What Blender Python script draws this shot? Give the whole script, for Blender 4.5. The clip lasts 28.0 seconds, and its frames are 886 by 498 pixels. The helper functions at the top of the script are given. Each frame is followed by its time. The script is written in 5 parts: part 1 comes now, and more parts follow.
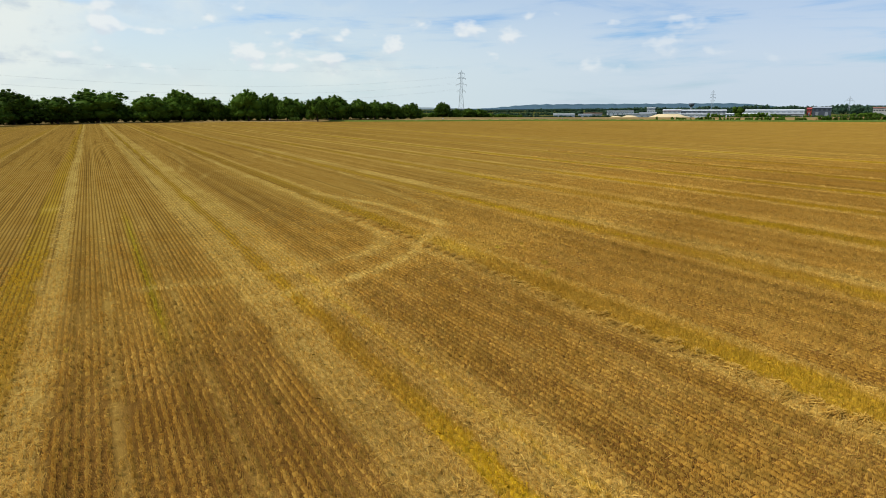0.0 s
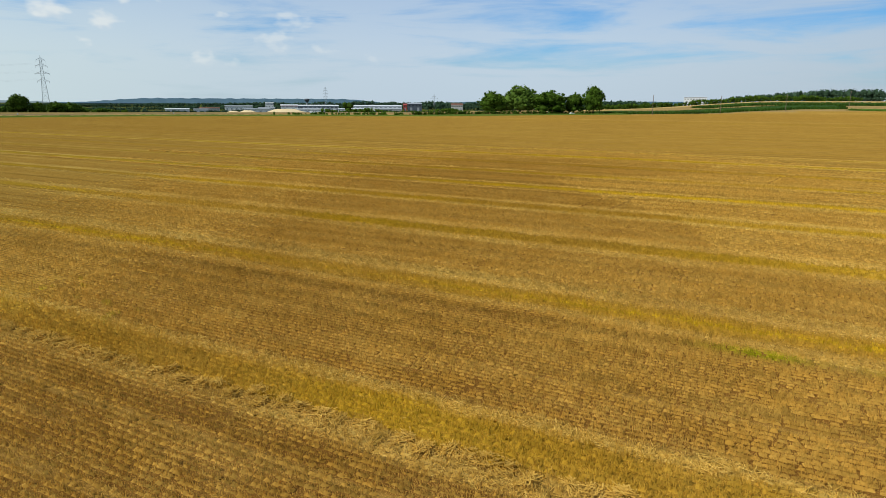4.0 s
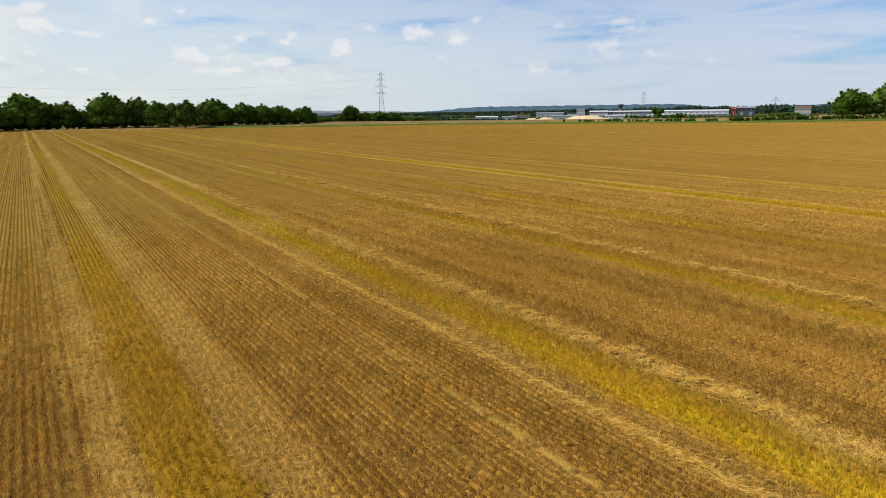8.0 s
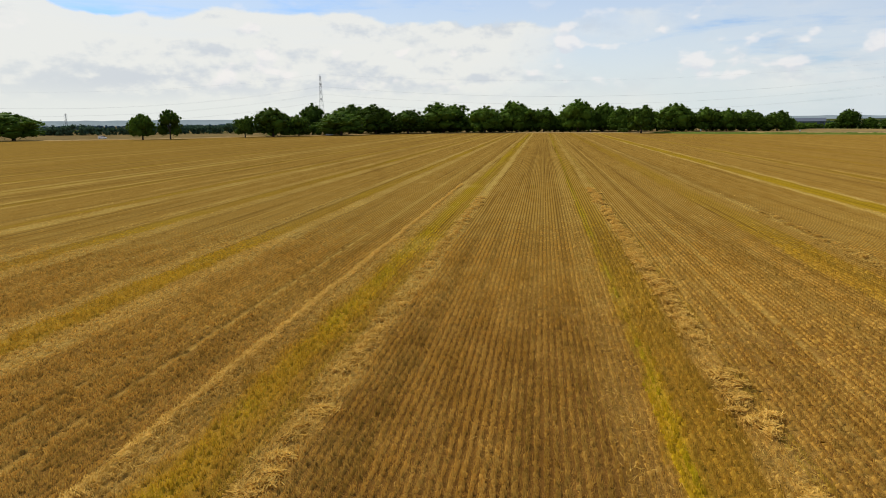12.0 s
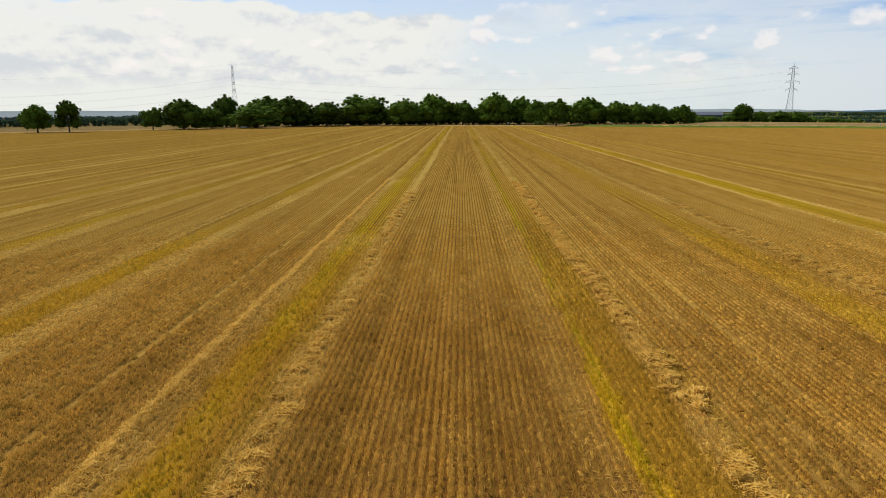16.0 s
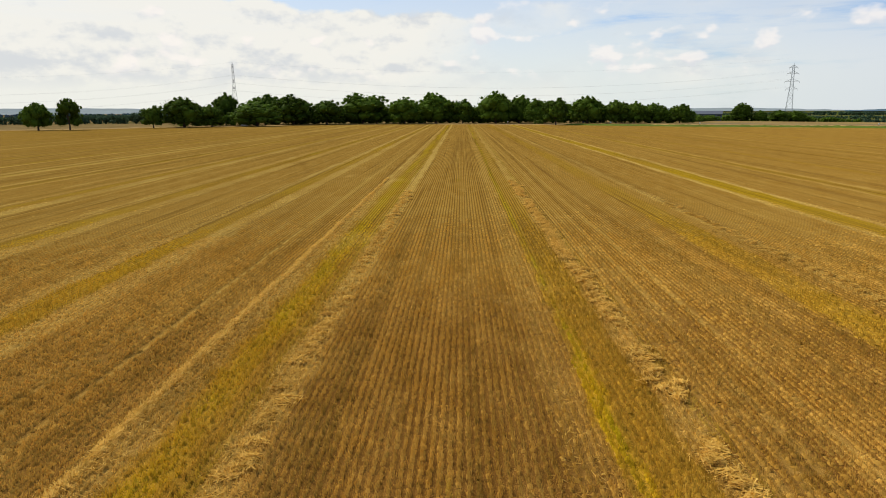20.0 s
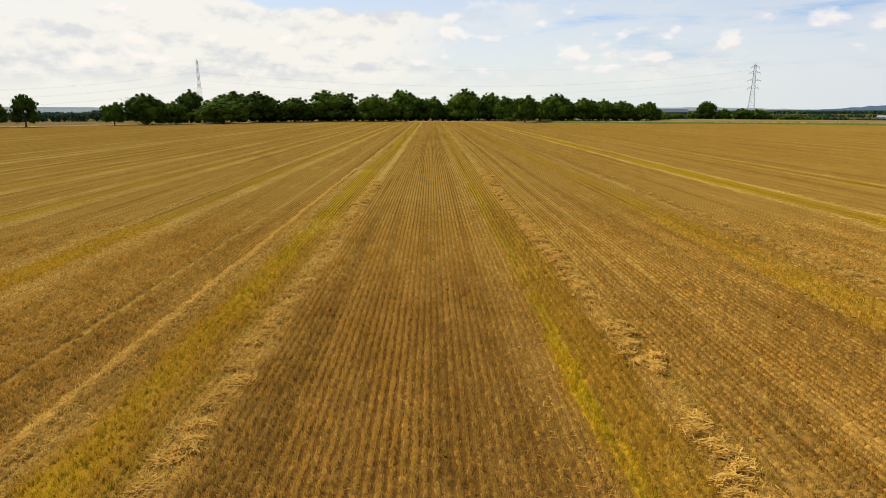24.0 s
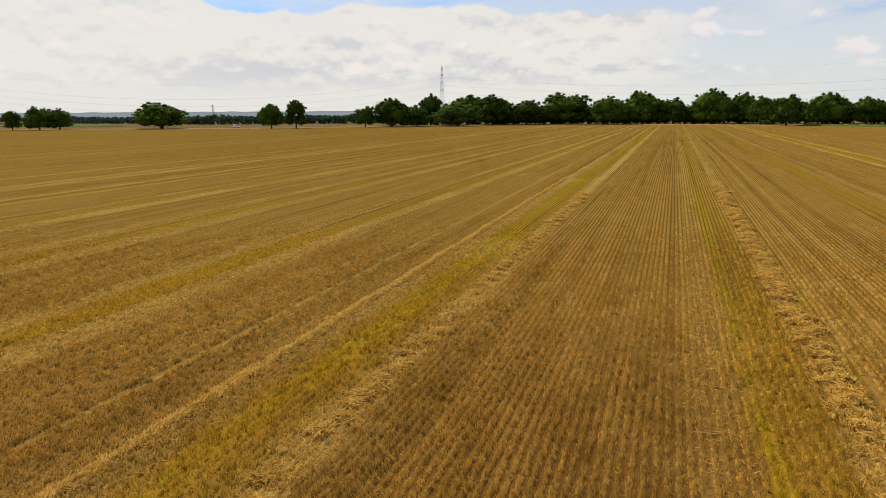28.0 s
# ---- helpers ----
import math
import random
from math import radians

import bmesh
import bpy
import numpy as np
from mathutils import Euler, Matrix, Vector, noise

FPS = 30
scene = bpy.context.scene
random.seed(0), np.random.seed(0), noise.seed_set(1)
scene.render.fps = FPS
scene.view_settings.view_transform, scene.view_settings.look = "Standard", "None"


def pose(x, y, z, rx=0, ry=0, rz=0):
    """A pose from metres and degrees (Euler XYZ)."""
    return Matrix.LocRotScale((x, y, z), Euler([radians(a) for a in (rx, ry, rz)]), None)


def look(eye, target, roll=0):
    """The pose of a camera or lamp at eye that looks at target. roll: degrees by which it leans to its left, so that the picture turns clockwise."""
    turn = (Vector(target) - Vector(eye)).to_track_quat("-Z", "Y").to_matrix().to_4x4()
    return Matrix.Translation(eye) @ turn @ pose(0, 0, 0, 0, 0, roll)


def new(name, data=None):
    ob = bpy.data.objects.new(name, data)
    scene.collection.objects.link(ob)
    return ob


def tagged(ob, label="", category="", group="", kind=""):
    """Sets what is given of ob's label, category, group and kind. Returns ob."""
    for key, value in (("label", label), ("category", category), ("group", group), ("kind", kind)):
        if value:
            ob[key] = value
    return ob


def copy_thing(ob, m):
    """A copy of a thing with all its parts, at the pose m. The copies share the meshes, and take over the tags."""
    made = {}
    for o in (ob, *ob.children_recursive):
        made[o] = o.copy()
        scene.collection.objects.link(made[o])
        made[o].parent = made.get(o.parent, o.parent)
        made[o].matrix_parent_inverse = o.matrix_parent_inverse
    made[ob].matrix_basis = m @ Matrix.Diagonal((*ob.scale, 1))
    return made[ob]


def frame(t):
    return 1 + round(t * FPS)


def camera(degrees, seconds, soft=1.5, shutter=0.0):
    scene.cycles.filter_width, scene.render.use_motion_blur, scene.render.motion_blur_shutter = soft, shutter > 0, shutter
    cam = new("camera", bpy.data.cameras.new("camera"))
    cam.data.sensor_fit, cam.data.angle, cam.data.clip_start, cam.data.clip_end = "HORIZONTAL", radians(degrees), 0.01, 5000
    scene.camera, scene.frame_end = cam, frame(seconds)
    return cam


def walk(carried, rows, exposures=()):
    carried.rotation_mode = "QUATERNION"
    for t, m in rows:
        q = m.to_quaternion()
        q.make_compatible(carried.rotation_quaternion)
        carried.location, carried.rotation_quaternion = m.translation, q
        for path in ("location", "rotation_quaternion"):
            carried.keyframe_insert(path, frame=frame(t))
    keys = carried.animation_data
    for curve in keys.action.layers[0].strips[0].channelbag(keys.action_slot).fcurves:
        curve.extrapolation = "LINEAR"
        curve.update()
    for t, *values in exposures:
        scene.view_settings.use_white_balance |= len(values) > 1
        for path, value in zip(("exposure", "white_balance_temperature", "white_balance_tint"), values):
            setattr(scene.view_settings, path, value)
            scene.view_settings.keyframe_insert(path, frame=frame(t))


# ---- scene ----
cam = camera(71.6, 28.0, soft=0.8)
PATH = [
    (0, (-76.36, -19.56, 8.85), (-66.46, -2.77, 4.36), -0.28),
    (0.5, (-76.11, -19.69, 8.86), (-63.94, -4.49, 4.32), -0.13),
    (1, (-75.68, -19.68, 8.83), (-58.20, -11.15, 4.15), 0.18),
    (1.5, (-75.43, -19.45, 8.76), (-56.19, -16.65, 4.06), 0.42),
    (2, (-75.18, -19.36, 8.75), (-55.94, -16.59, 4.06), 0.55),
    (2.5, (-75.06, -19.26, 8.74), (-56.84, -12.47, 4.07), 0.40),
    (4.5, (-67.34, -16.94, 8.91), (-49.84, -8.44, 4.26), 0.24),
    (5, (-62.42, -15.72, 8.80), (-44.90, -7.26, 4.16), 0.19),
    (5.5, (-56.30, -14.26, 8.68), (-38.83, -5.70, 4.06), 0.09),
    (6, (-49.71, -12.65, 8.57), (-33.74, -1.51, 3.99), -0.21),
    (6.5, (-42.66, -10.90, 8.48), (-29.88, 3.82, 3.99), -0.41),
    (7, (-35.37, -8.82, 8.46), (-24.56, 7.41, 4.02), -0.52),
    (7.5, (-28.71, -6.48, 8.45), (-17.75, 9.66, 4.03), -0.73),
    (8, (-22.41, -3.82, 8.46), (-11.24, 12.17, 4.05), -0.82),
    (8.5, (-16.44, -0.80, 8.51), (-6.36, 15.92, 4.13), -0.96),
    (9, (-10.87, 1.90, 8.61), (-3.20, 19.87, 4.32), -0.95),
    (9.5, (-6.17, 3.75, 8.73), (0.81, 22.00, 4.46), -0.95),
    (10, (-2.76, 4.41, 8.81), (4.20, 22.67, 4.53), -0.96),
    (10.5, (-0.98, 3.96, 8.77), (5.02, 22.56, 4.50), -0.94),
    (11, (0.11, 3.18, 8.63), (-1.24, 22.71, 4.55), -0.82),
    (11.5, (0.85, 2.37, 8.43), (-1.93, 21.76, 4.38), -0.64),
    (13.5, (0.13, -0.05, 8.72), (-1.04, 19.46, 4.49), -0.53),
    (14, (-0.01, 0.28, 8.72), (0.90, 19.79, 4.42), -0.45),
    (14.5, (-0.14, 0.62, 8.77), (2.11, 20.01, 4.42), -0.47),
    (15, (-0.20, 0.68, 8.82), (2.40, 20.02, 4.45), -0.42),
    (15.5, (-0.22, 0.68, 8.87), (2.42, 20.01, 4.49), -0.41),
    (16, (-0.23, 0.54, 8.91), (-0.43, 20.07, 4.56), -0.43),
    (16.5, (-0.07, 0.27, 8.95), (-1.90, 19.71, 4.62), -0.47),
    (17, (0.00, 0.00, 9.00), (-1.43, 19.47, 4.66), -0.41),
    (17.5, (-0.04, -0.19, 9.02), (-0.88, 19.31, 4.66), -0.40),
    (18, (-0.07, -0.34, 9.03), (-0.77, 19.16, 4.66), -0.34),
    (18.5, (-0.06, -0.34, 9.04), (-0.62, 19.17, 4.67), -0.32),
    (19, (-0.03, -0.34, 9.05), (-0.47, 19.17, 4.67), -0.36),
    (19.5, (-0.02, -0.33, 9.08), (-0.32, 19.18, 4.69), -0.31),
    (20, (0.03, -0.35, 9.10), (-0.17, 19.17, 4.70), -0.31),
    (20.5, (0.05, -0.34, 9.09), (-0.02, 19.17, 4.68), -0.28),
    (21, (0.06, -0.28, 9.06), (0.10, 19.23, 4.65), -0.27),
    (21.5, (0.03, -0.31, 8.99), (0.19, 19.19, 4.58), -0.26),
    (23.5, (0.06, -0.21, 7.90), (0.64, 19.29, 3.48), -0.22),
    (24, (0.21, 0.68, 7.86), (0.95, 20.17, 3.44), -0.24),
    (24.5, (0.52, 2.73, 7.87), (1.83, 22.19, 3.43), -0.17),
    (25, (0.94, 5.57, 7.93), (2.39, 25.01, 3.49), -0.06),
    (25.5, (0.93, 7.72, 7.85), (-4.88, 26.36, 3.54), -0.23),
    (26, (1.11, 8.87, 7.71), (-10.15, 24.87, 3.55), -0.36),
    (26.5, (1.32, 9.44, 7.75), (-10.12, 25.31, 3.59), -0.51),
    (27, (1.50, 9.57, 7.81), (-8.81, 26.19, 3.60), -0.51),
    (27.5, (1.77, 9.28, 7.81), (-6.85, 26.82, 3.58), -0.50),
    (28, (2.05, 8.65, 7.80), (-4.37, 27.10, 3.50), -0.47),
]

walk(cam, [(t, look(eye, target, roll)) for t, eye, target, roll in PATH], [(0.0, -0.02, 6500, 5), (1.0, -0.14, 6420, 2), (5.0, -0.12, 6450, 3), (7.0, -0.06, 6600, 8), (9.0, -0.05, 6680, 10), (14.0, 0.0, 6850, 11), (21.0, 0.06, 7100, 12), (24.0, 0.10, 7150, 13), (25.0, 0.14, 7150, 13), (26.0, -0.08, 7100, 15), (27.0, -0.10, 7100, 15), (28.0, -0.08, 7100, 15)])

# ---- world, sun ----
SUN_AZ, SUN_EL = -52.0, 47.0          # degrees from +y towards +x, and above the horizon


class Nodes:
    """Short hand for node trees."""

    def __init__(self, tree):
        self.tree = tree
        tree.nodes.clear()

    def node(self, kind, **props):
        n = self.tree.nodes.new(kind)
        for k, v in props.items():
            if k == "operation":
                n.operation = v
            elif k == "blend_type":
                n.blend_type = v
            elif k == "data_type":
                n.data_type = v
            elif k == "attribute_name":
                n.attribute_name = v
            elif k == "noise_dimensions":
                n.noise_dimensions = v
        return n

    def put(self, socket, value):
        if hasattr(value, "is_linked"):
            self.tree.links.new(value, socket)
        elif isinstance(value, (tuple, list)) and len(value) == 3 and len(socket.default_value) == 4:
            socket.default_value = (*value, 1.0)
        else:
            socket.default_value = value

    def math(self, op, a, b=0.0, clamp=False):
        n = self.node("ShaderNodeMath", operation=op)
        n.use_clamp = clamp
        self.put(n.inputs[0], a)
        self.put(n.inputs[1], b)
        return n.outputs[0]

    def add(self, a, b):
        return self.math("ADD", a, b)

    def mul(self, a, b):
        return self.math("MULTIPLY", a, b)

    def step(self, v, lo, hi):
        n = self.node("ShaderNodeMapRange")
        n.interpolation_type = "SMOOTHSTEP"
        for i, x in enumerate((v, lo, hi)):
            self.put(n.inputs[i], x)
        return n.outputs[0]

    def noise(self, vector, scale, detail=4.0, rough=0.55, distortion=0.0):
        n = self.node("ShaderNodeTexNoise")
        self.put(n.inputs["Vector"], vector)
        for k, v in (("Scale", scale), ("Detail", detail), ("Roughness", rough), ("Distortion", distortion)):
            n.inputs[k].default_value = v
        return n.outputs["Fac"]

    def mix(self, fac, a, b, blend="MIX"):
        n = self.node("ShaderNodeMix", data_type="RGBA", blend_type=blend)
        self.put(n.inputs[0], fac)
        self.put(n.inputs[6], a)
        self.put(n.inputs[7], b)
        return n.outputs[2]

    def combine(self, x, y, z):
        n = self.node("ShaderNodeCombineXYZ")
        for i, v in enumerate((x, y, z)):
            self.put(n.inputs[i], v)
        return n.outputs[0]

    def split(self, v):
        n = self.node("ShaderNodeSeparateXYZ")
        self.put(n.inputs[0], v)
        return n.outputs[0], n.outputs[1], n.outputs[2]


def make_world():
    world = bpy.data.worlds.new("sky")
    world.use_nodes = True
    scene.world = world
    n = Nodes(world.node_tree)
    sky = n.node("ShaderNodeTexSky")
    sky.sky_type, sky.sun_disc = "NISHITA", False
    sky.sun_elevation, sky.sun_rotation = radians(SUN_EL), radians(SUN_AZ)
    sky.air_density, sky.dust_density, sky.ozone_density = 1.0, 0.6, 3.0
    blue = n.mix(1.0, sky.outputs[0], (0.062, 0.098, 0.142), "MULTIPLY")
    d = n.node("ShaderNodeTexCoord").outputs["Generated"]
    x, y, z = n.split(d)
    turn = n.math("ARCTAN2", x, y)
    rise = n.math("MAXIMUM", z, 0.0)
    # thin layered sheet, in level streaks
    sunny = n.step(turn, 1.10, 0.15)                     # more cloud towards the sun's side
    level = n.combine(n.mul(turn, 1.1), n.mul(rise, 8.0), 0.4)
    thin = n.noise(level, 3.0, 7.0, 0.58, 0.35)
    thin = n.step(n.add(thin, n.add(n.mul(sunny, 0.12), n.mul(n.step(rise, 0.17, 0.05), 0.10))), 0.36, 0.64)
    thin = n.mul(thin, n.add(0.54, n.mul(n.step(rise, 0.22, 0.03), 0.34)))
    veil = n.mix(sunny, (0.65, 0.715, 0.84), (0.75, 0.82, 0.845))
    colour = n.mix(thin, blue, veil)
    haze = n.step(rise, 0.10, 0.0)
    colour = n.mix(n.mul(haze, 0.65), colour, n.mix(sunny, (0.57, 0.665, 0.795), (0.67, 0.77, 0.80)))
    # a bank of heaped cloud low on the sun's side, its top edge billowing, its undersides grey
    dome = n.combine(turn, n.mul(rise, 1.7), 3.7)
    lower = n.combine(turn, n.add(n.mul(rise, 1.7), 0.022), 3.7)
    bulk, bulk_under = n.noise(dome, 5.2, 8.0, 0.55), n.noise(lower, 5.2, 8.0, 0.55)
    skyline = n.add(n.noise(n.combine(turn, 0.0, 1.3), 5.0, 2.0), n.mul(bulk, 0.9))
    edge = n.add(0.060, n.mul(skyline, 0.105))
    west = n.step(turn, -0.55, -0.95)
    bank = n.mul(n.step(n.math("SUBTRACT", n.add(edge, n.mul(west, 0.05)), rise), -0.002, 0.007), n.step(n.add(turn, n.mul(n.math("SUBTRACT", bulk, 0.5), 1.6)), 0.42, -0.22))
    shade = n.step(n.math("SUBTRACT", bulk, bulk_under), -0.07, 0.03)
    body = n.mix(n.step(rise, 0.02, 0.065), (0.79, 0.84, 0.83), n.mix(shade, n.mix(west, (0.63, 0.69, 0.755), (0.73, 0.785, 0.80)), (0.83, 0.86, 0.85)))
    colour = n.mix(n.mul(bank, 0.93), colour, body)
    # small fair-weather heaps in the blue
    small = n.combine(n.mul(turn, 1.1), n.mul(rise, 1.9), 9.1)
    small_under = n.combine(n.mul(turn, 1.1), n.add(n.mul(rise, 1.9), 0.016), 9.1)
    puff, puff_under = n.noise(small, 16.0, 3.0, 0.45), n.noise(small_under, 16.0, 3.0, 0.45)
    zone = n.mul(n.mul(n.step(rise, 0.040, 0.065), n.step(rise, 0.19, 0.13)), n.step(n.noise(dome, 3.0, 1.0), 0.36, 0.50))
    puffs = n.mul(n.step(n.add(puff, n.mul(n.step(turn, 0.70, 0.30), 0.04)), 0.60, 0.71), n.mul(zone, n.step(turn, 1.30, 0.55)))
    puff_shade = n.step(n.math("SUBTRACT", puff, puff_under), -0.10, 0.06)
    colour = n.mix(n.mul(puffs, 0.65), colour, n.mix(puff_shade, (0.70, 0.74, 0.83), (0.92, 0.91, 0.92)))
    dim = n.math("SUBTRACT", 1.0, n.mul(n.step(turn, 1.2, 2.2), 0.22))          # the sky is darker away from the sun
    colour = n.mix(1.0, colour, n.combine(dim, dim, dim), "MULTIPLY")
    back = n.node("ShaderNodeBackground")
    n.put(back.inputs["Color"], colour)
    back.inputs["Strength"].default_value = 1.0
    n.tree.links.new(back.outputs[0], n.node("ShaderNodeOutputWorld").inputs["Surface"])


make_world()
lamp = bpy.data.lights.new("sun", "SUN")
lamp.energy, lamp.angle, lamp.color = 4.6, radians(0.6), (1.0, 0.93, 0.82)
a, e = radians(SUN_AZ), radians(SUN_EL)
sun = new("sun", lamp)
sun.matrix_basis = look((0, 0, 200), (-math.sin(a) * math.cos(e), -math.cos(a) * math.cos(e), 200 - math.sin(e)))
scene.view_settings.exposure = 0.0


# ---- materials ----
def material(name, base, rough=0.8, spread=0.25, scale=3.0, metal=0.0, bump=0.0, fine=0.15, coords="Object", island=0.0, alike=0.0, thin=0.0, spec=0.3):
    """A painted or grown surface with two sizes of variation."""
    m = bpy.data.materials.new(name)
    m.use_nodes = True
    n = Nodes(m.node_tree)
    co = n.node("ShaderNodeTexCoord").outputs[coords]
    big, small = n.noise(co, scale, 3.0), n.noise(co, scale * 9, 3.0, 0.7)
    tone = n.add(n.mul(n.math("SUBTRACT", big, 0.5), 2 * spread), n.mul(n.math("SUBTRACT", small, 0.5), 2 * fine))
    if island:
        tone = n.add(tone, n.mul(n.math("SUBTRACT", n.node("ShaderNodeNewGeometry").outputs["Random Per Island"], 0.5), 2 * island))
    if alike:
        tone = n.add(tone, n.mul(n.math("SUBTRACT", n.node("ShaderNodeObjectInfo").outputs["Random"], 0.5), 2 * alike))
    level = n.add(1.0, tone)
    colour = n.mix(1.0, base, n.combine(level, level, level), "MULTIPLY")
    b = n.node("ShaderNodeBsdfPrincipled")
    n.put(b.inputs["Base Color"], colour)
    b.inputs["Roughness"].default_value, b.inputs["Metallic"].default_value = rough, metal
    b.inputs["Specular IOR Level"].default_value = spec
    if bump:
        r = n.node("ShaderNodeBump")
        r.inputs["Strength"].default_value, r.inputs["Distance"].default_value = 0.6, bump
        n.put(r.inputs["Height"], small)
        n.put(b.inputs["Normal"], r.outputs[0])
    shown = thin_leaf(n, b, colour, thin) if thin else b.outputs[0]
    n.tree.links.new(shown, n.node("ShaderNodeOutputMaterial").inputs["Surface"])
    return m


def thin_leaf(n, front, colour, share):
    """Mixes in the light that passes through a thin leaf or stalk."""
    t = n.node("ShaderNodeBsdfTranslucent")
    n.put(t.inputs["Color"], colour)
    mixed = n.node("ShaderNodeMixShader")
    mixed.inputs[0].default_value = share
    n.tree.links.new(front.outputs[0], mixed.inputs[1])
    n.tree.links.new(t.outputs[0], mixed.inputs[2])
    return mixed.outputs[0]


def stubble_material(name, rows):
    """Cut cereal stubble. The mesh attribute "crop" holds pale straw, golden regrowth, green weed and a random tone."""
    m = bpy.data.materials.new(name)
    m.use_nodes = True
    n = Nodes(m.node_tree)
    co = n.node("ShaderNodeTexCoord").outputs["Object"]
    crop = n.node("ShaderNodeAttribute", attribute_name="crop")
    pale, gold, green = n.split(crop.outputs["Vector"])
    tone = crop.outputs["Alpha"]
    x, y, z = n.split(co)
    x = n.math("SUBTRACT", x, n.mul(y, 0.02))          # across the drill rows
    large = n.noise(n.combine(n.mul(x, 1.0), n.mul(y, 0.35), 0.0), 0.09, 4.0)
    patch = n.noise(n.combine(x, n.mul(y, 0.3), 0.0), 0.8, 4.0, 0.65)
    grain = n.noise(n.combine(n.mul(x, 1.0), n.mul(y, 0.45), 0.0), 7.0, 3.0, 0.7)
    brown = n.mix(n.step(large, 0.35, 0.65), BROWN_A, BROWN_B)
    brown = n.mix(n.step(patch, 0.35, 0.7), brown, BROWN_C)
    golden = n.mix(n.step(gold, 0.5, 1.1), GOLD_A, GOLD_B)
    straw = n.mix(n.step(grain, 0.35, 0.7), STRAW_A, STRAW_B)
    colour = n.mix(n.math("MINIMUM", n.mul(gold, 0.80) if rows else gold, 1.0), brown, golden)
    lying = n.mul(pale, n.add(1.0, n.mul(tone, 0.25))) if rows else pale
    colour = n.mix(n.math("MINIMUM", n.mul(lying, n.step(grain, 0.15, 0.6)), 1.0), colour, straw)
    colour = n.mix(n.math("MINIMUM", green, 1.0), colour, (0.45, 0.42, 0.012))
    if rows:
        land = n.node("ShaderNodeAttribute", attribute_name="land")
        outer, meadow, rut = n.split(land.outputs["Vector"])
        inner = n.math("SUBTRACT", 1.0, n.math("MINIMUM", outer, 1.0))
        fine = n.noise(n.combine(x, y, 0.0), 38.0, 2.0, 0.6)
        # far off: thin lines of the rows; close by: soil and chaff between them
        streak = n.noise(n.combine(x, n.mul(y, 0.005), 0.0), 2.6, 3.0, 0.7)
        colour = n.mix(n.mul(n.mul(n.step(streak, 0.46, 0.34), 0.55), inner), colour, SOIL_SHADE)
        colour = n.mix(n.mul(n.mul(n.step(streak, 0.56, 0.70), 0.35), inner), colour, STRAW_A)
        broad = n.noise(n.combine(x, n.mul(y, 0.006), 2.0), 0.6, 4.0, 0.7)          # whole passes lie paler or darker
        colour = n.mix(n.mul(n.mul(n.step(broad, 0.47, 0.36), 0.30), n.mul(inner, tone)), colour, SOIL_SHADE)
        colour = n.mix(n.mul(n.mul(n.step(broad, 0.55, 0.68), 0.40), n.mul(inner, tone)), colour, STRAW_A)
        line = n.mul(n.math("COSINE", n.mul(n.add(x, n.mul(n.math("SUBTRACT", patch, 0.5), 0.06)), 2 * math.pi / ROW)), -1.0)
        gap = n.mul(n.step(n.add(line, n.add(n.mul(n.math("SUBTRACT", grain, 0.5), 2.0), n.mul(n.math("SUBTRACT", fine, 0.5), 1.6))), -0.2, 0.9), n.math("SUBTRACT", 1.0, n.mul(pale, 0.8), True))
        earth = n.mix(n.step(n.add(n.mul(fine, 0.75), n.mul(patch, 0.25)), 0.50, 0.70), SOIL_SHADE, CHAFF)
        earth = n.mix(n.math("MINIMUM", n.mul(pale, 0.45), 0.45), earth, straw)
        earth = n.mix(n.math("MINIMUM", n.mul(gold, 0.5), 0.6), earth, golden)
        colour = n.mix(n.math("SUBTRACT", 1.0, tone), colour, earth)
        # shade between the far rows, mixed in as a dark soil colour
        colour = n.mix(n.mul(n.mul(gap, inner), n.mul(tone, FAR_GAP)), colour, SOIL_SHADE)
        colour = n.mix(n.mul(n.mul(rut, inner), 0.5), colour, STRAW_A)
        colour = n.mix(n.mul(n.mul(rut, inner), -0.30), colour, SOIL_SHADE)
        country = n.mix(n.step(large, 0.40, 0.58), (0.36, 0.250, 0.095), (0.44, 0.31, 0.125))
        country = n.mix(meadow, country, (0.075, 0.115, 0.024))
        colour = n.mix(n.math("MINIMUM", outer, 1.0), colour, country)
        # far stubble's self-shade is darkened into the ground colour
        level = n.mul(n.mul(n.add(0.45, n.mul(grain, 1.1)), n.add(0.50, n.mul(fine, 1.0))), n.math("SUBTRACT", 1.0, n.mul(tone, FAR_SHADE)))
    else:
        level = n.math("MINIMUM", n.add(0.33, n.mul(tone, 1.20)), 1.05)
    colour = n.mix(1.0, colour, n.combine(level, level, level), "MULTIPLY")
    b = n.node("ShaderNodeBsdfDiffuse")
    n.put(b.inputs["Color"], colour)
    b.inputs["Roughness"].default_value = 0.6
    shown = b.outputs[0]
    if rows:
        r = n.node("ShaderNodeBump")
        r.inputs["Strength"].default_value, r.inputs["Distance"].default_value = 0.8, 0.06
        n.put(r.inputs["Height"], grain)
        n.put(b.inputs["Normal"], r.outputs[0])
        sheen = n.node("ShaderNodeBsdfGlossy")          # dry straw shines a little towards the sun
        n.put(sheen.inputs["Color"], STRAW_B)
        sheen.inputs["Roughness"].default_value = 0.62
        both = n.node("ShaderNodeMixShader")
        n.put(both.inputs[0], n.mul(inner, 0.02))
        n.tree.links.new(b.outputs[0], both.inputs[1])
        n.tree.links.new(sheen.outputs[0], both.inputs[2])
        shown = both.outputs[0]
    else:
        shown = thin_leaf(n, b, colour, 0.30)
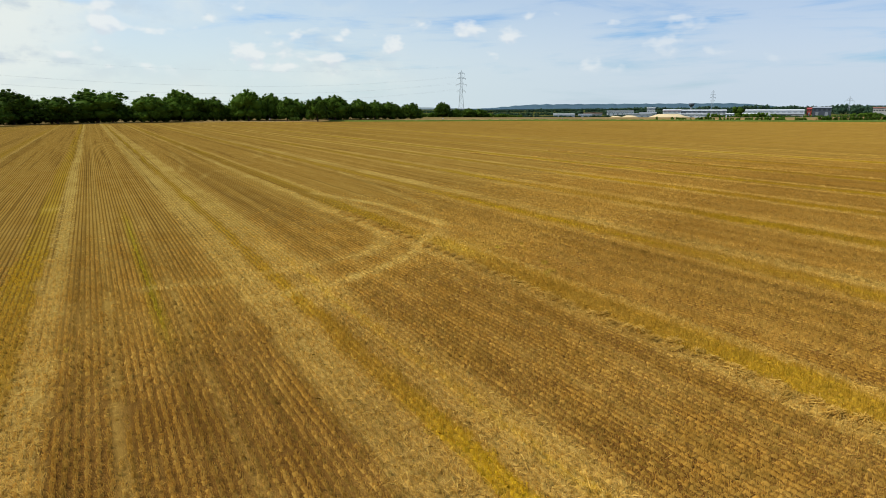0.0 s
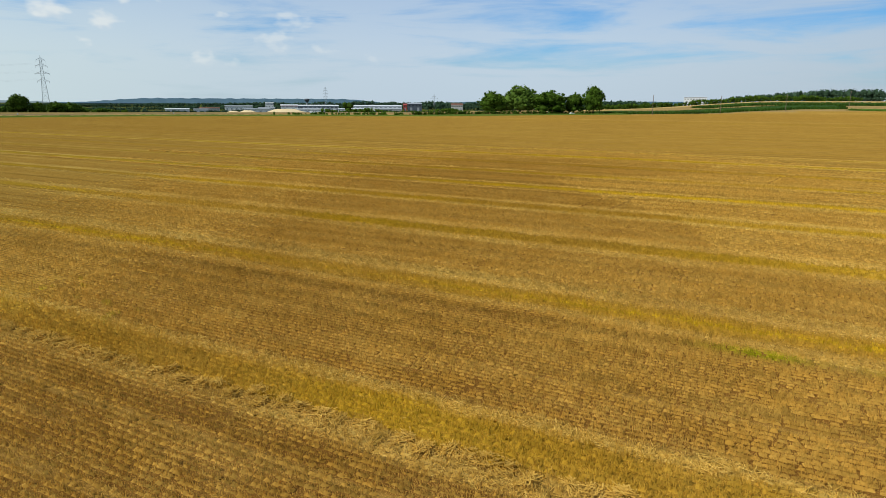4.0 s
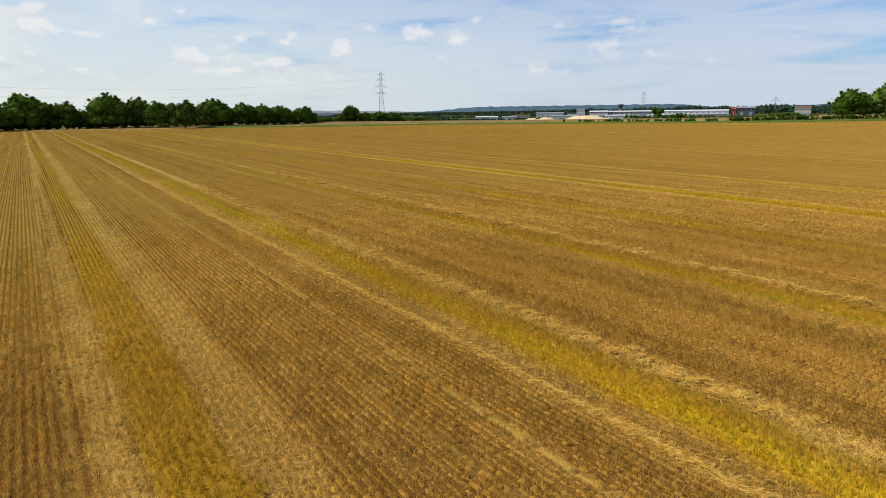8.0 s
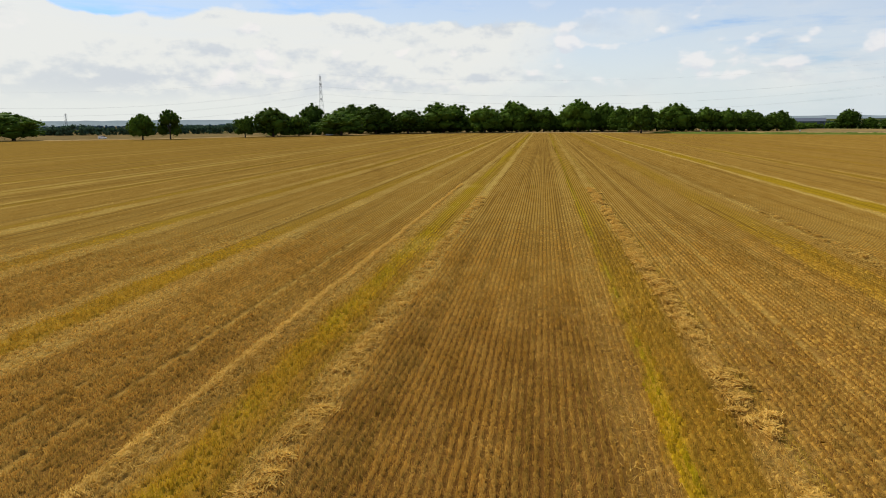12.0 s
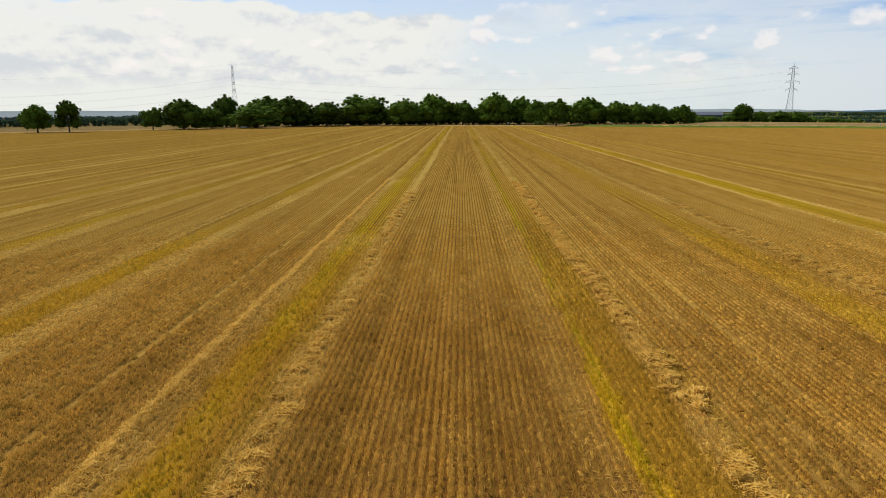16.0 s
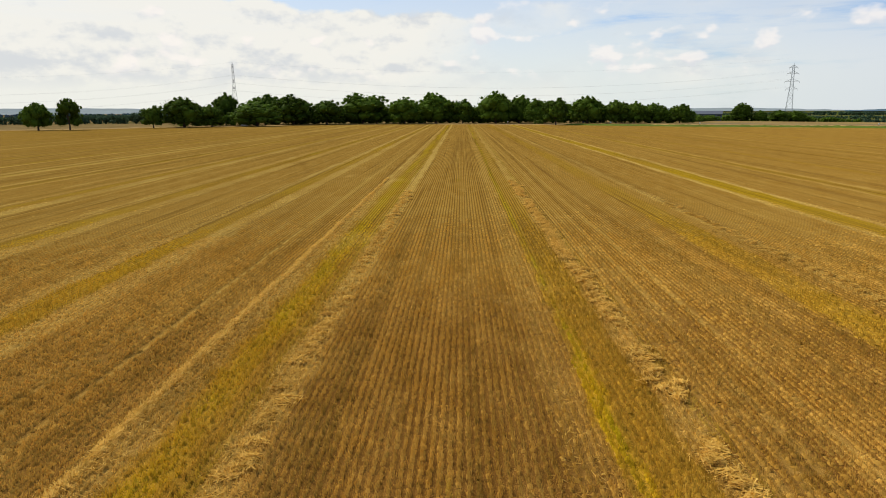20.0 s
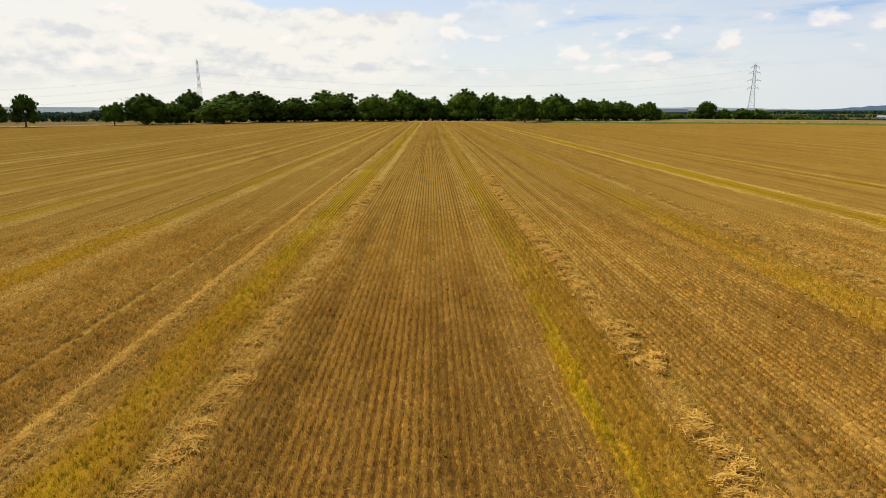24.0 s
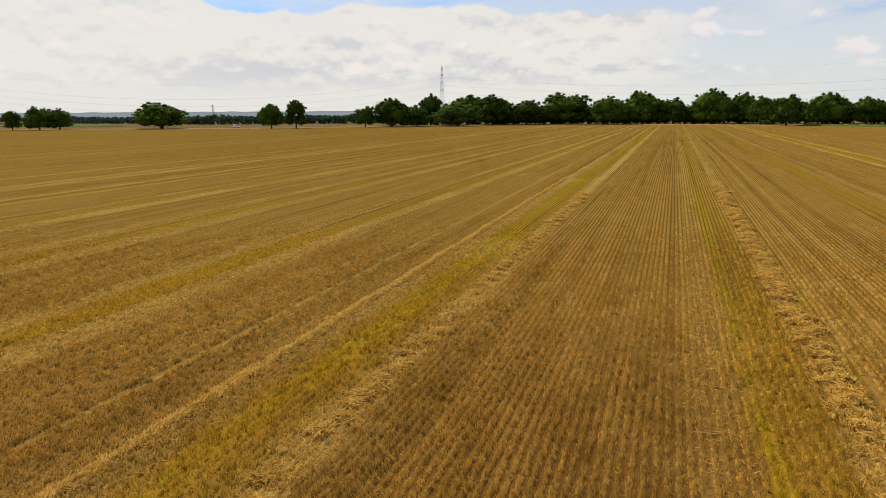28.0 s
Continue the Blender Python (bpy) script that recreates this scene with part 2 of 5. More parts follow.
    n.tree.links.new(shown, n.node("ShaderNodeOutputMaterial").inputs["Surface"])
    return m


ROW = 0.25
BROWN_A, BROWN_B, BROWN_C = (0.49, 0.268, 0.044), (0.54, 0.306, 0.054), (0.58, 0.347, 0.072)
GOLD_A, GOLD_B = (0.515, 0.304, 0.020), (0.61, 0.388, 0.020)
STRAW_A, STRAW_B = (0.63, 0.400, 0.085), (0.80, 0.560, 0.150)
# soil between the rows, with the shade of the gaps in its colour
SOIL_SHADE, CHAFF = (0.130, 0.057, 0.011), (0.54, 0.298, 0.066)
FAR_GAP, FAR_SHADE = 0.66, 0.39          # gap shade and self-shade of the closed stubble, put into the ground colour
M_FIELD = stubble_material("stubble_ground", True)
M_STALK = stubble_material("stubble_stalks", False)
M_LEAF = material("leaves", (0.078, 0.140, 0.016), 0.6, 0.25, 0.25, island=0.45, alike=0.25, thin=0.45, spec=0.03)
M_LEAF_PALE = material("pale_leaves", (0.085, 0.140, 0.022), 0.6, 0.2, 0.25, island=0.4, alike=0.2, thin=0.3, spec=0.03)
# far greens and horizon hills: distance haze is mixed into these base colours
M_LEAF_FAR_HAZE = material("hazed_far_leaves", (0.054, 0.096, 0.054), 0.8, 0.35, 0.02, island=0.4, thin=0.25, spec=0.03)
M_LEAF_HAZE = material("hazed_hill_leaves", (0.060, 0.105, 0.140), 0.9, 0.25, 0.01, island=0.25, spec=0.03)
M_HAZE_HILLS = material("hazed_hills", (0.19, 0.235, 0.25), 0.95, 0.12, 0.01, spec=0.0)
M_BARK = material("bark", (0.075, 0.055, 0.040), 0.9, 0.3, 2.0, bump=0.05)
M_VERGE = material("verge_grass", (0.060, 0.105, 0.012), 0.85, 0.4, 0.08, island=0.4, spec=0.03)
M_OLIVE = material("rough_grass", (0.080, 0.115, 0.016), 0.85, 0.4, 0.08, island=0.4, spec=0.03)
M_DRY = material("dry_grass", (0.31, 0.205, 0.075), 0.85, 0.35, 0.08, island=0.4, spec=0.03)
M_RIPE = material("ripe_cereal", (0.42, 0.285, 0.095), 0.85, 0.25, 0.06, island=0.3, spec=0.03)
M_MAIZE = material("maize", (0.030, 0.062, 0.008), 0.7, 0.3, 0.05, island=0.4, spec=0.03)
M_STEEL = material("galvanised_steel", (0.27, 0.30, 0.33), 0.6, 0.12, 1.0)
M_CABLE = material("cable", (0.34, 0.36, 0.38), 0.6, 0.05, 1.0)
M_WHITE = material("white_cladding", (0.62, 0.64, 0.66), 0.5, 0.10, 0.05)
M_GREY = material("grey_roof", (0.26, 0.28, 0.31), 0.6, 0.15, 0.05)
M_DARK = material("dark_cladding", (0.07, 0.085, 0.11), 0.6, 0.15, 0.05)
M_RED = material("red_cladding", (0.36, 0.06, 0.05), 0.6, 0.1, 0.1)
M_TILE = material("clay_roof", (0.20, 0.085, 0.055), 0.8, 0.25, 0.2)
M_SAND = material("heaped_sand", (0.62, 0.49, 0.29), 0.9, 0.15, 0.08)
M_ASPHALT = material("asphalt", (0.055, 0.055, 0.058), 0.9, 0.2, 0.3)
M_GLASS = material("dark_glass", (0.02, 0.025, 0.03), 0.12, 0.0, 1.0, fine=0.0)
M_VAN = material("white_car_paint", (0.78, 0.79, 0.80), 0.25, 0.04, 0.5)
M_BLUE = material("dark_blue_car_paint", (0.03, 0.05, 0.10), 0.25, 0.05, 0.5)
M_TYRE = material("tyre", (0.02, 0.02, 0.02), 0.9, 0.1, 4.0)
M_LIGHT = material("lamp_glass", (0.55, 0.20, 0.15), 0.2, 0.0, 1.0, fine=0.0)
M_CONCRETE = material("concrete", (0.42, 0.41, 0.39), 0.85, 0.15, 0.3)
M_WOOD = material("pole_wood", (0.16, 0.12, 0.09), 0.9, 0.25, 1.5)


# ---- mesh helpers ----
def mesh_ob(name, verts, faces, mat, parent=None, label=""):
    """One mesh object from arrays or lists."""
    me = bpy.data.meshes.new(name)
    if isinstance(verts, np.ndarray):
        k = faces.shape[1]
        me.vertices.add(len(verts))
        me.vertices.foreach_set("co", verts.astype(np.float32).ravel())
        me.loops.add(faces.size)
        me.loops.foreach_set("vertex_index", faces.astype(np.int32).ravel())
        me.polygons.add(len(faces))
        me.polygons.foreach_set("loop_start", np.arange(0, faces.size, k, dtype=np.int32))
        me.update(calc_edges=True)
    else:
        me.from_pydata(verts, [], faces)
        me.update()
    me.materials.append(mat)
    ob = new(name, me)
    ob.parent = parent
    if label:
        ob["label"] = label
    return ob


def part(name, bm, mat, parent, label=""):
    me = bpy.data.meshes.new(name)
    bm.to_mesh(me)
    bm.free()
    me.materials.append(mat)
    ob = new(name, me)
    ob.parent = parent
    if label:
        ob["label"] = label
    return ob


def thing(name, label, category, group="", at=(0, 0, 0), turn=0.0):
    ob = new(name)
    ob.matrix_basis = pose(*at, 0, 0, turn)
    return tagged(ob, label, category, group)


def box(bm, x0, x1, y0, y1, z0, z1, bevel=0.0):
    made = bmesh.ops.create_cube(bm, size=1.0, matrix=Matrix.Translation(((x0 + x1) / 2, (y0 + y1) / 2, (z0 + z1) / 2)) @ Matrix.Diagonal((x1 - x0, y1 - y0, z1 - z0, 1)))
    if bevel:
        edges = list({e for v in made["verts"] for e in v.link_edges})
        bmesh.ops.bevel(bm, geom=edges, offset=bevel, segments=2, affect="EDGES")
    return bm


def strut(bm, p, q, r, r2=None, sides=4):
    """A bar from p to q."""
    p, q = Vector(p), Vector(q)
    d = q - p
    m = Matrix.Translation((p + q) / 2) @ d.to_track_quat("Z", "Y").to_matrix().to_4x4()
    bmesh.ops.create_cone(bm, cap_ends=True, segments=sides, radius1=r, radius2=r if r2 is None else r2, depth=d.length, matrix=m)
    return bm


def value_noise(x, y, cell, seed):
    """Smooth lattice noise in 0..1 for arrays."""
    u, v = np.asarray(x) / cell, np.asarray(y) / cell
    i, j = np.floor(u).astype(np.int64), np.floor(v).astype(np.int64)
    fu, fv = u - i, v - j
    fu, fv = fu * fu * (3 - 2 * fu), fv * fv * (3 - 2 * fv)

    def lattice(a, b):
        h = (a * 374761393 + b * 668265263 + seed * 974711) & 0x7FFFFFFF
        h = ((h ^ (h >> 13)) * 1274126177) & 0x7FFFFFFF
        return ((h ^ (h >> 16)) & 0xFFFF) / 65535.0

    return (lattice(i, j) * (1 - fu) + lattice(i + 1, j) * fu) * (1 - fv) + (lattice(i, j + 1) * (1 - fu) + lattice(i + 1, j + 1) * fu) * fv


def inside(x, y, loop):
    """Which points lie within a closed outline."""
    hit = np.zeros(np.shape(x), bool)
    for (ax, ay), (bx, by) in zip(loop, loop[1:] + loop[:1]):
        cross = (ay > y) != (by > y)
        hit ^= cross & (x < (bx - ax) * (y - ay) / ((by - ay) or 1e-9) + ax)
    return hit


def near_line(x, y, line):
    """Distance of points from a broken line."""
    best = np.full(np.shape(x), 1e9)
    for (ax, ay), (bx, by) in zip(line, line[1:]):
        dx, dy = bx - ax, by - ay
        s = np.clip(((x - ax) * dx + (y - ay) * dy) / (dx * dx + dy * dy), 0, 1)
        best = np.minimum(best, np.hypot(x - ax - s * dx, y - ay - s * dy))
    return best


def sstep(v, lo, hi):
    s = np.clip((np.asarray(v, float) - lo) / (hi - lo), 0, 1)
    return s * s * (3 - 2 * s)


def hill(x, y):
    """The lie of the land: flat under the field, rising to the east, falling to the works in the north-east."""
    r = np.hypot(np.asarray(x) + 75.0, np.asarray(y) + 19.0)
    rise = (9.5 * sstep(r, 590, 800) + 2.5 * sstep(r, 800, 950)) * sstep(y, 160, -60) * (np.asarray(x) > 0)
    fall = 5.0 * sstep(r, 540, 800) * sstep(y, 230, 330) * sstep(x, 150, 320)
    return rise - fall


# ---- the field ----
FIELD = [(-900, 290), (-360, 300), (-257, 313), (-200, 335), (-176, 365), (-130, 390), (-85, 432), (-20, 432), (14, 417), (68, 389), (125, 340),
         (190, 306), (245, 240), (290, 165), (357, 126), (446, 63), (560, -20), (590, -100), (560, -170), (480, -215), (352, -236), (200, -300), (0, -340), (-900, -330)]
# Across the drill rows, which lean by SKEW from the y axis: from, to, strength.
# Golden regrowth left standing between the combine's runs
GOLD = [(-106.0, -104.2, 0.5), (-93.0, -91.2, 0.6), (-80.8, -79.2, 0.75), (-68.7, -67.8, 0.75), (-66.9, -66.5, 0.8), (-57.5, -55.7, 0.62), (-55.7, -55.1, 0.4), (-45.3, -43.3, 0.5), (-44.6, -44.2, 0.4),
        (-33.1, -31.0, 0.7), (-21.0, -19.0, 0.65), (-9.0, -6.4, 0.62), (-8.5, -7.3, 0.38), (4.15, 4.7, 0.80), (4.7, 6.2, 0.55), (16.2, 18.7, 0.60),
        (30.6, 33.4, 1.1), (45.0, 47.0, 0.75), (57.5, 59.3, 0.5), (70.4, 72.0, 0.6)]
# pale loose straw
PALE = [(-91.0, -90.2, 0.5), (-79.2, -78.1, 0.85), (-70.6, -68.7, 0.80), (-67.8, -65.7, 0.65), (-58.6, -57.6, 0.65), (-55.6, -54.9, 0.55), (-46.1, -45.4, 0.40), (-43.3, -41.4, 0.70),
        (-34.6, -33.1, 0.50), (-31.0, -29.2, 0.50), (-22.0, -21.0, 0.90), (-19.0, -17.4, 0.65), (-10.2, -9.7, 0.80), (-9.7, -8.8, 0.45), (-6.5, -5.4, 0.90), (2.8, 4.0, 0.22), (6.2, 7.3, 0.50),
        (19.9, 20.9, 0.60), (29.9, 30.6, 1.2), (33.4, 34.2, 1.1), (44.4, 45.0, 0.5), (47.0, 47.7, 0.6)]
# wheel ruts, bared to pale earth and chaff: place, strength
WHEELS = [(-76.2, 0.5), (-73.4, 0.5), (-63.0, 0.3), (-60.1, 0.4), (-52.3, 0.3), (-40.45, 0.9), (-37.8, 0.45), (-27.4, 0.3), (-25.5, 0.55), (-22.5, 0.5), (-14.4, 0.35), (-12.55, 0.8), (7.8, 0.4), (8.5, 0.45),
          (9.25, 0.5), (10.6, 1.0), (13.2, 0.3), (24.3, 0.4), (26.2, 0.4), (38.5, 0.4), (40.4, 0.4)]
SKEW = 0.02
# turning tracks of the harvest: pale where straw was pressed
TRACKS = [[(-74, 13.6), (-70.5, 13.2), (-65.3, 14.0), (-61.5, 14.9), (-58.4, 18.5), (-57.3, 26), (-58, 36)], [(-70, 9.0), (-65.3, 9.8), (-61, 11.9), (-58.0, 14.5), (-55.5, 18)], [(-52.5, 21), (-52.2, 32), (-55, 44)],
          [(-54.9, 17), (-51.9, 23), (-49.2, 29.5), (-48.2, 35.4), (-46.2, 48), (-44.7, 63)], [(-63.6, 63), (-60.4, 73.3), (-57.4, 76.3)], [(-63.8, 75.6), (-60.7, 96.5), (-59.2, 124)], [(-45.7, 111), (-47.5, 88), (-47.5, 75)],
          [(-50, 92), (-46, 102), (-43, 112), (-43, 122)], [(-46, 88), (-43.5, 98), (-39, 108)], [(-14.5, 88), (-9, 83), (-2, 80), (5, 81)]]
RUTS = [[(-17.8, -5.6), (-15, -5.8), (-11.3, -6.3), (-7.1, -7.9), (-2.9, -9.9), (0.7, -12.3), (2.0, -15)], [(-17.6, -8), (-15.2, -8.6), (-8, -8.7)],
        [(7.2, -17.6), (12.8, -19.2), (18, -23.3), (24.8, -27.9), (28, -32.7)], [(8, -20.9), (15, -22), (18.2, -24)], [(59, -28), (66, -31), (56, -33)], [(-30, 118), (-24, 104), (-21, 92)]]

STRIP = [(-76, -19), (-62, -15), (-30, -6), (-8, 3), (2, 7)]      # the strip of field that is flown over


def across(x, y):
    """Distance across the drill rows, with the slight wander of the driven lines."""
    y = np.asarray(y, float)
    return x - SKEW * y - (value_noise(y * 0, y, 23.0, 3) - 0.5) * 0.30 - (value_noise(y * 0, y, 5.0, 4) - 0.5) * 0.12


def crop(x, y):
    """Pale straw, golden regrowth, green weed and ruts at places in the field."""
    x, y = np.asarray(x, float), np.asarray(y, float)
    u = across(x, y)
    ragged = u + (value_noise(x, y, 0.6, 14) - 0.5) * 0.35 + (value_noise(x, y, 2.2, 15) - 0.5) * 0.30
    gold, pale, rut = np.zeros_like(x), np.zeros_like(x), np.zeros_like(x)
    for k, (lo, hi, s) in enumerate(GOLD):
        soft = min(0.35, 0.4 * (hi - lo))
        gold += s * sstep(ragged, lo - soft / 2, lo + soft / 2) * sstep(ragged, hi + soft / 2, hi - soft / 2) * (0.6 + 0.8 * value_noise(x * 0 + 7 * k, y, 9.0, 20 + k))
    for k, (lo, hi, s) in enumerate(PALE):
        soft = min(0.55, 0.5 * (hi - lo))
        pale += s * sstep(ragged, lo - soft / 2, lo + soft / 2) * sstep(ragged, hi + soft / 2, hi - soft / 2) * (0.50 + 0.9 * value_noise(x * 0 + 5 * k, y, 4.0, 50 + k))
    # runs further off repeat at the header's width
    for side, first in ((1, 84.0), (-1, -118.0)):
        for k in range(40):
            c = first + side * 13.1 * k + 2.0 * math.sin(k * 2.3)
            gold += (0.35 + 0.4 * (k * 7 % 5) / 4) * np.exp(-(((u - c) / 1.1) ** 2))
            pale += 0.5 * np.exp(-(((u - c - 1.9) / 0.6) ** 2))
    for k, (c, s) in enumerate(WHEELS):
        here = s * np.exp(-(((u - c) / 0.15) ** 4)) * (0.40 + 0.75 * value_noise(x * 0 + 3 * k, y, 6.0, 80 + k))
        rut = np.maximum(rut, here)
        pale += 0.55 * here
    for k, line in enumerate(TRACKS):          # the first three are fresh, the rest faint
        pale += (1.2 if k < 3 else 0.55) * np.exp(-((near_line(x, y, line) / 0.42) ** 2)) * (0.4 + 0.8 * value_noise(x, y, 2.0, 17))
    for line in TRACKS[:3]:
        rut = np.maximum(rut, 0.55 * np.exp(-(((near_line(x, y, line) - 0.45) / 0.18) ** 2)))
    for px, py, r in ((-6.6, 43.4, 1.6), (-55.5, 13.4, 1.7), (-79, 46, 1.2), (-8, 41, 1.2)):
        gold += 0.6 * np.exp(-(((x - px) / r) ** 2) - ((y - py) / (1.6 * r)) ** 2)
        pale += 0.5 * np.exp(-(((x - px) / r) ** 2) - ((y - py) / (1.6 * r)) ** 2)
    for line in RUTS:
        rut = np.maximum(rut, np.exp(-((near_line(x, y, line) / 0.22) ** 2)))
    # chaff blown over the rows in patches
    pale += 0.15 * sstep(value_noise(x, y, 1.8, 18) * 0.5 + value_noise(x, y, 0.6, 19) * 0.5, 0.62, 0.80)
    weed = np.exp(-(((u + 46.85) / 0.34) ** 2))          # a weedy patch beside one run, with straw between its two ends
    green = 1.8 * weed * (0.8 * np.exp(-(((y + 19.0) / 1.5) ** 2)) + 1.2 * np.exp(-(((y + 25.8) / 2.2) ** 2))) * (0.5 + 0.8 * value_noise(x * 3, y, 1.3, 9))
    pale += 0.8 * np.exp(-(((u + 46.5) / 0.4) ** 2) - ((y + 22.2) / 1.6) ** 2) + 0.8 * np.exp(-(((x - 25.5) / 1.8) ** 2) - ((y + 15) / 1.0) ** 2)
    green += 0.40 * np.exp(-(((u + 74.3) / 0.22) ** 2)) * sstep(y, 44, 30) * sstep(y, 3, 10)
    gold += 0.6 * np.exp(-(((u + 74.3) / 0.3) ** 2)) * sstep(y, 48, 36) * sstep(y, 2, 8)
    for c, w, s in ((-8.05, 0.40, 0.26), (-6.7, 0.15, 0.30), (4.40, 0.22, 0.45), (7.3, 0.2, 0.25)):
        green += s * np.exp(-(((u - c) / w) ** 2)) * (y > -6) * (0.35 + 0.65 * sstep(value_noise(x, y, 1.6, 87), 0.35, 0.75))
    spots = value_noise(x, y, 0.7, 88) * value_noise(x, y, 6.0, 89)
    green += 0.5 * sstep(spots, 0.80, 0.92)
    return np.clip(pale, 0, 1.2), np.clip(gold, 0, 1.3), np.clip(green, 0, 1), rut


def spread(start, stop, first, ratio):
    out, step = [start], first
    way = 1 if stop > start else -1
    while (stop - out[-1]) * way > 0:
        out.append(out[-1] + way * step)
        step *= ratio
    return out[1:]


def make_ground():
    us = np.array(spread(-82, -4700, 0.4, 1.05)[::-1] + list(np.arange(-82, 22.1, 0.22)) + list(np.arange(22.4, 36.1, 0.35)) + list(np.arange(36.5, 110, 0.5)) + spread(110, 4700, 0.6, 1.035))
    ys = np.array(spread(-34, -4700, 1.2, 1.12)[::-1] + list(np.arange(-34, 50, 1.2)) + spread(50, 4700, 1.3, 1.045))
    gx, gy = np.meshgrid(us, ys)
    x, y = gx.ravel() + SKEW * gy.ravel(), gy.ravel()
    pale, gold, green, rut = crop(x, y)
    z = hill(x, y) - 0.06 * rut + 0.05 * (value_noise(x, y, 1.7, 5) - 0.5) * (np.abs(x) < 200)
    nx, ny = len(us), len(ys)
    i = np.arange(nx * ny).reshape(ny, nx)
    faces = np.stack([i[:-1, :-1], i[:-1, 1:], i[1:, 1:], i[1:, :-1]], -1).reshape(-1, 4)
    ob = mesh_ob("ground", np.stack([x, y, z], 1), faces, M_FIELD)
    far = ~inside(x, y, FIELD)
    for line in RUTS:
        rut = rut - 2.0 * np.exp(-((near_line(x, y, line) / 0.35) ** 2)) * (0.4 + 0.9 * value_noise(x, y, 2.5, 16))
    cover = sstep(reach(x, y), 16, 38)      # soil shows between the rows close by; further off closed stubble, its shade in the colour
    patch = value_noise(x, y, 260.0, 12)
    dist = np.hypot(x, y)
    pale, gold, green = (np.where(far, 0.0, v) for v in (pale, gold, green))
    land = np.stack([far * 1.0, np.maximum(sstep(patch, 0.63, 0.70) * sstep(dist, 540, 700) * ~((x > 200) & (y < 220)), 0.8 * sstep(y + 0.5 * x, 600, 640) * (x > 120)), rut], 1)
    attr = ob.data.attributes.new("land", "FLOAT_VECTOR", "POINT")
    attr.data.foreach_set("vector", land.astype(np.float32).ravel())
    attr = ob.data.attributes.new("crop", "FLOAT_COLOR", "POINT")
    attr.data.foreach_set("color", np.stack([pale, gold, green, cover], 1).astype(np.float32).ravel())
    tagged(ob, "harvested stubble field with golden straw lines", "field", kind="structure")


# the near edge of what lies ahead of the flown strip
SOUTH = ([-76, -66, -50, -42, -30, -20, -8, 2, 20, 70], [-20, -28, -42, -42, -17, -14, -3, 3, -24, -70])


def reach(x, y):
    """Distance from the flown strip; the ground beside it that is only seen from further back counts as further off."""
    d = near_line(x, y, STRIP)
    back = np.interp(x, *SOUTH) - y
    return np.where(back < 0, d, np.maximum(d, 27.0 + 13.0 * sstep(back, 18, 30)))


def seen_side(x, y):
    return (y > np.interp(x, *SOUTH)) | ((x > -66) & (y > -19 - 0.85 * (x + 75)))


make_ground()


def sown(x, y, rng):
    """How the stubble stands at places: bare chance, straw, regrowth, weed and thickness."""
    pale, gold, green, rut = crop(x, y)
    thick = value_noise(x, y, 0.55, 31) * 0.5 + value_noise(x, y, 5.0, 32) * 0.5
    bare = rng.random(len(x)) < np.clip(rut * 1.1 + 0.06 * pale * (1 - 0.6 * np.clip(gold, 0, 1)) + 0.3 * sstep(thick, 0.30, 0.14), 0, 0.97)
    return pale, gold, green, thick, bare


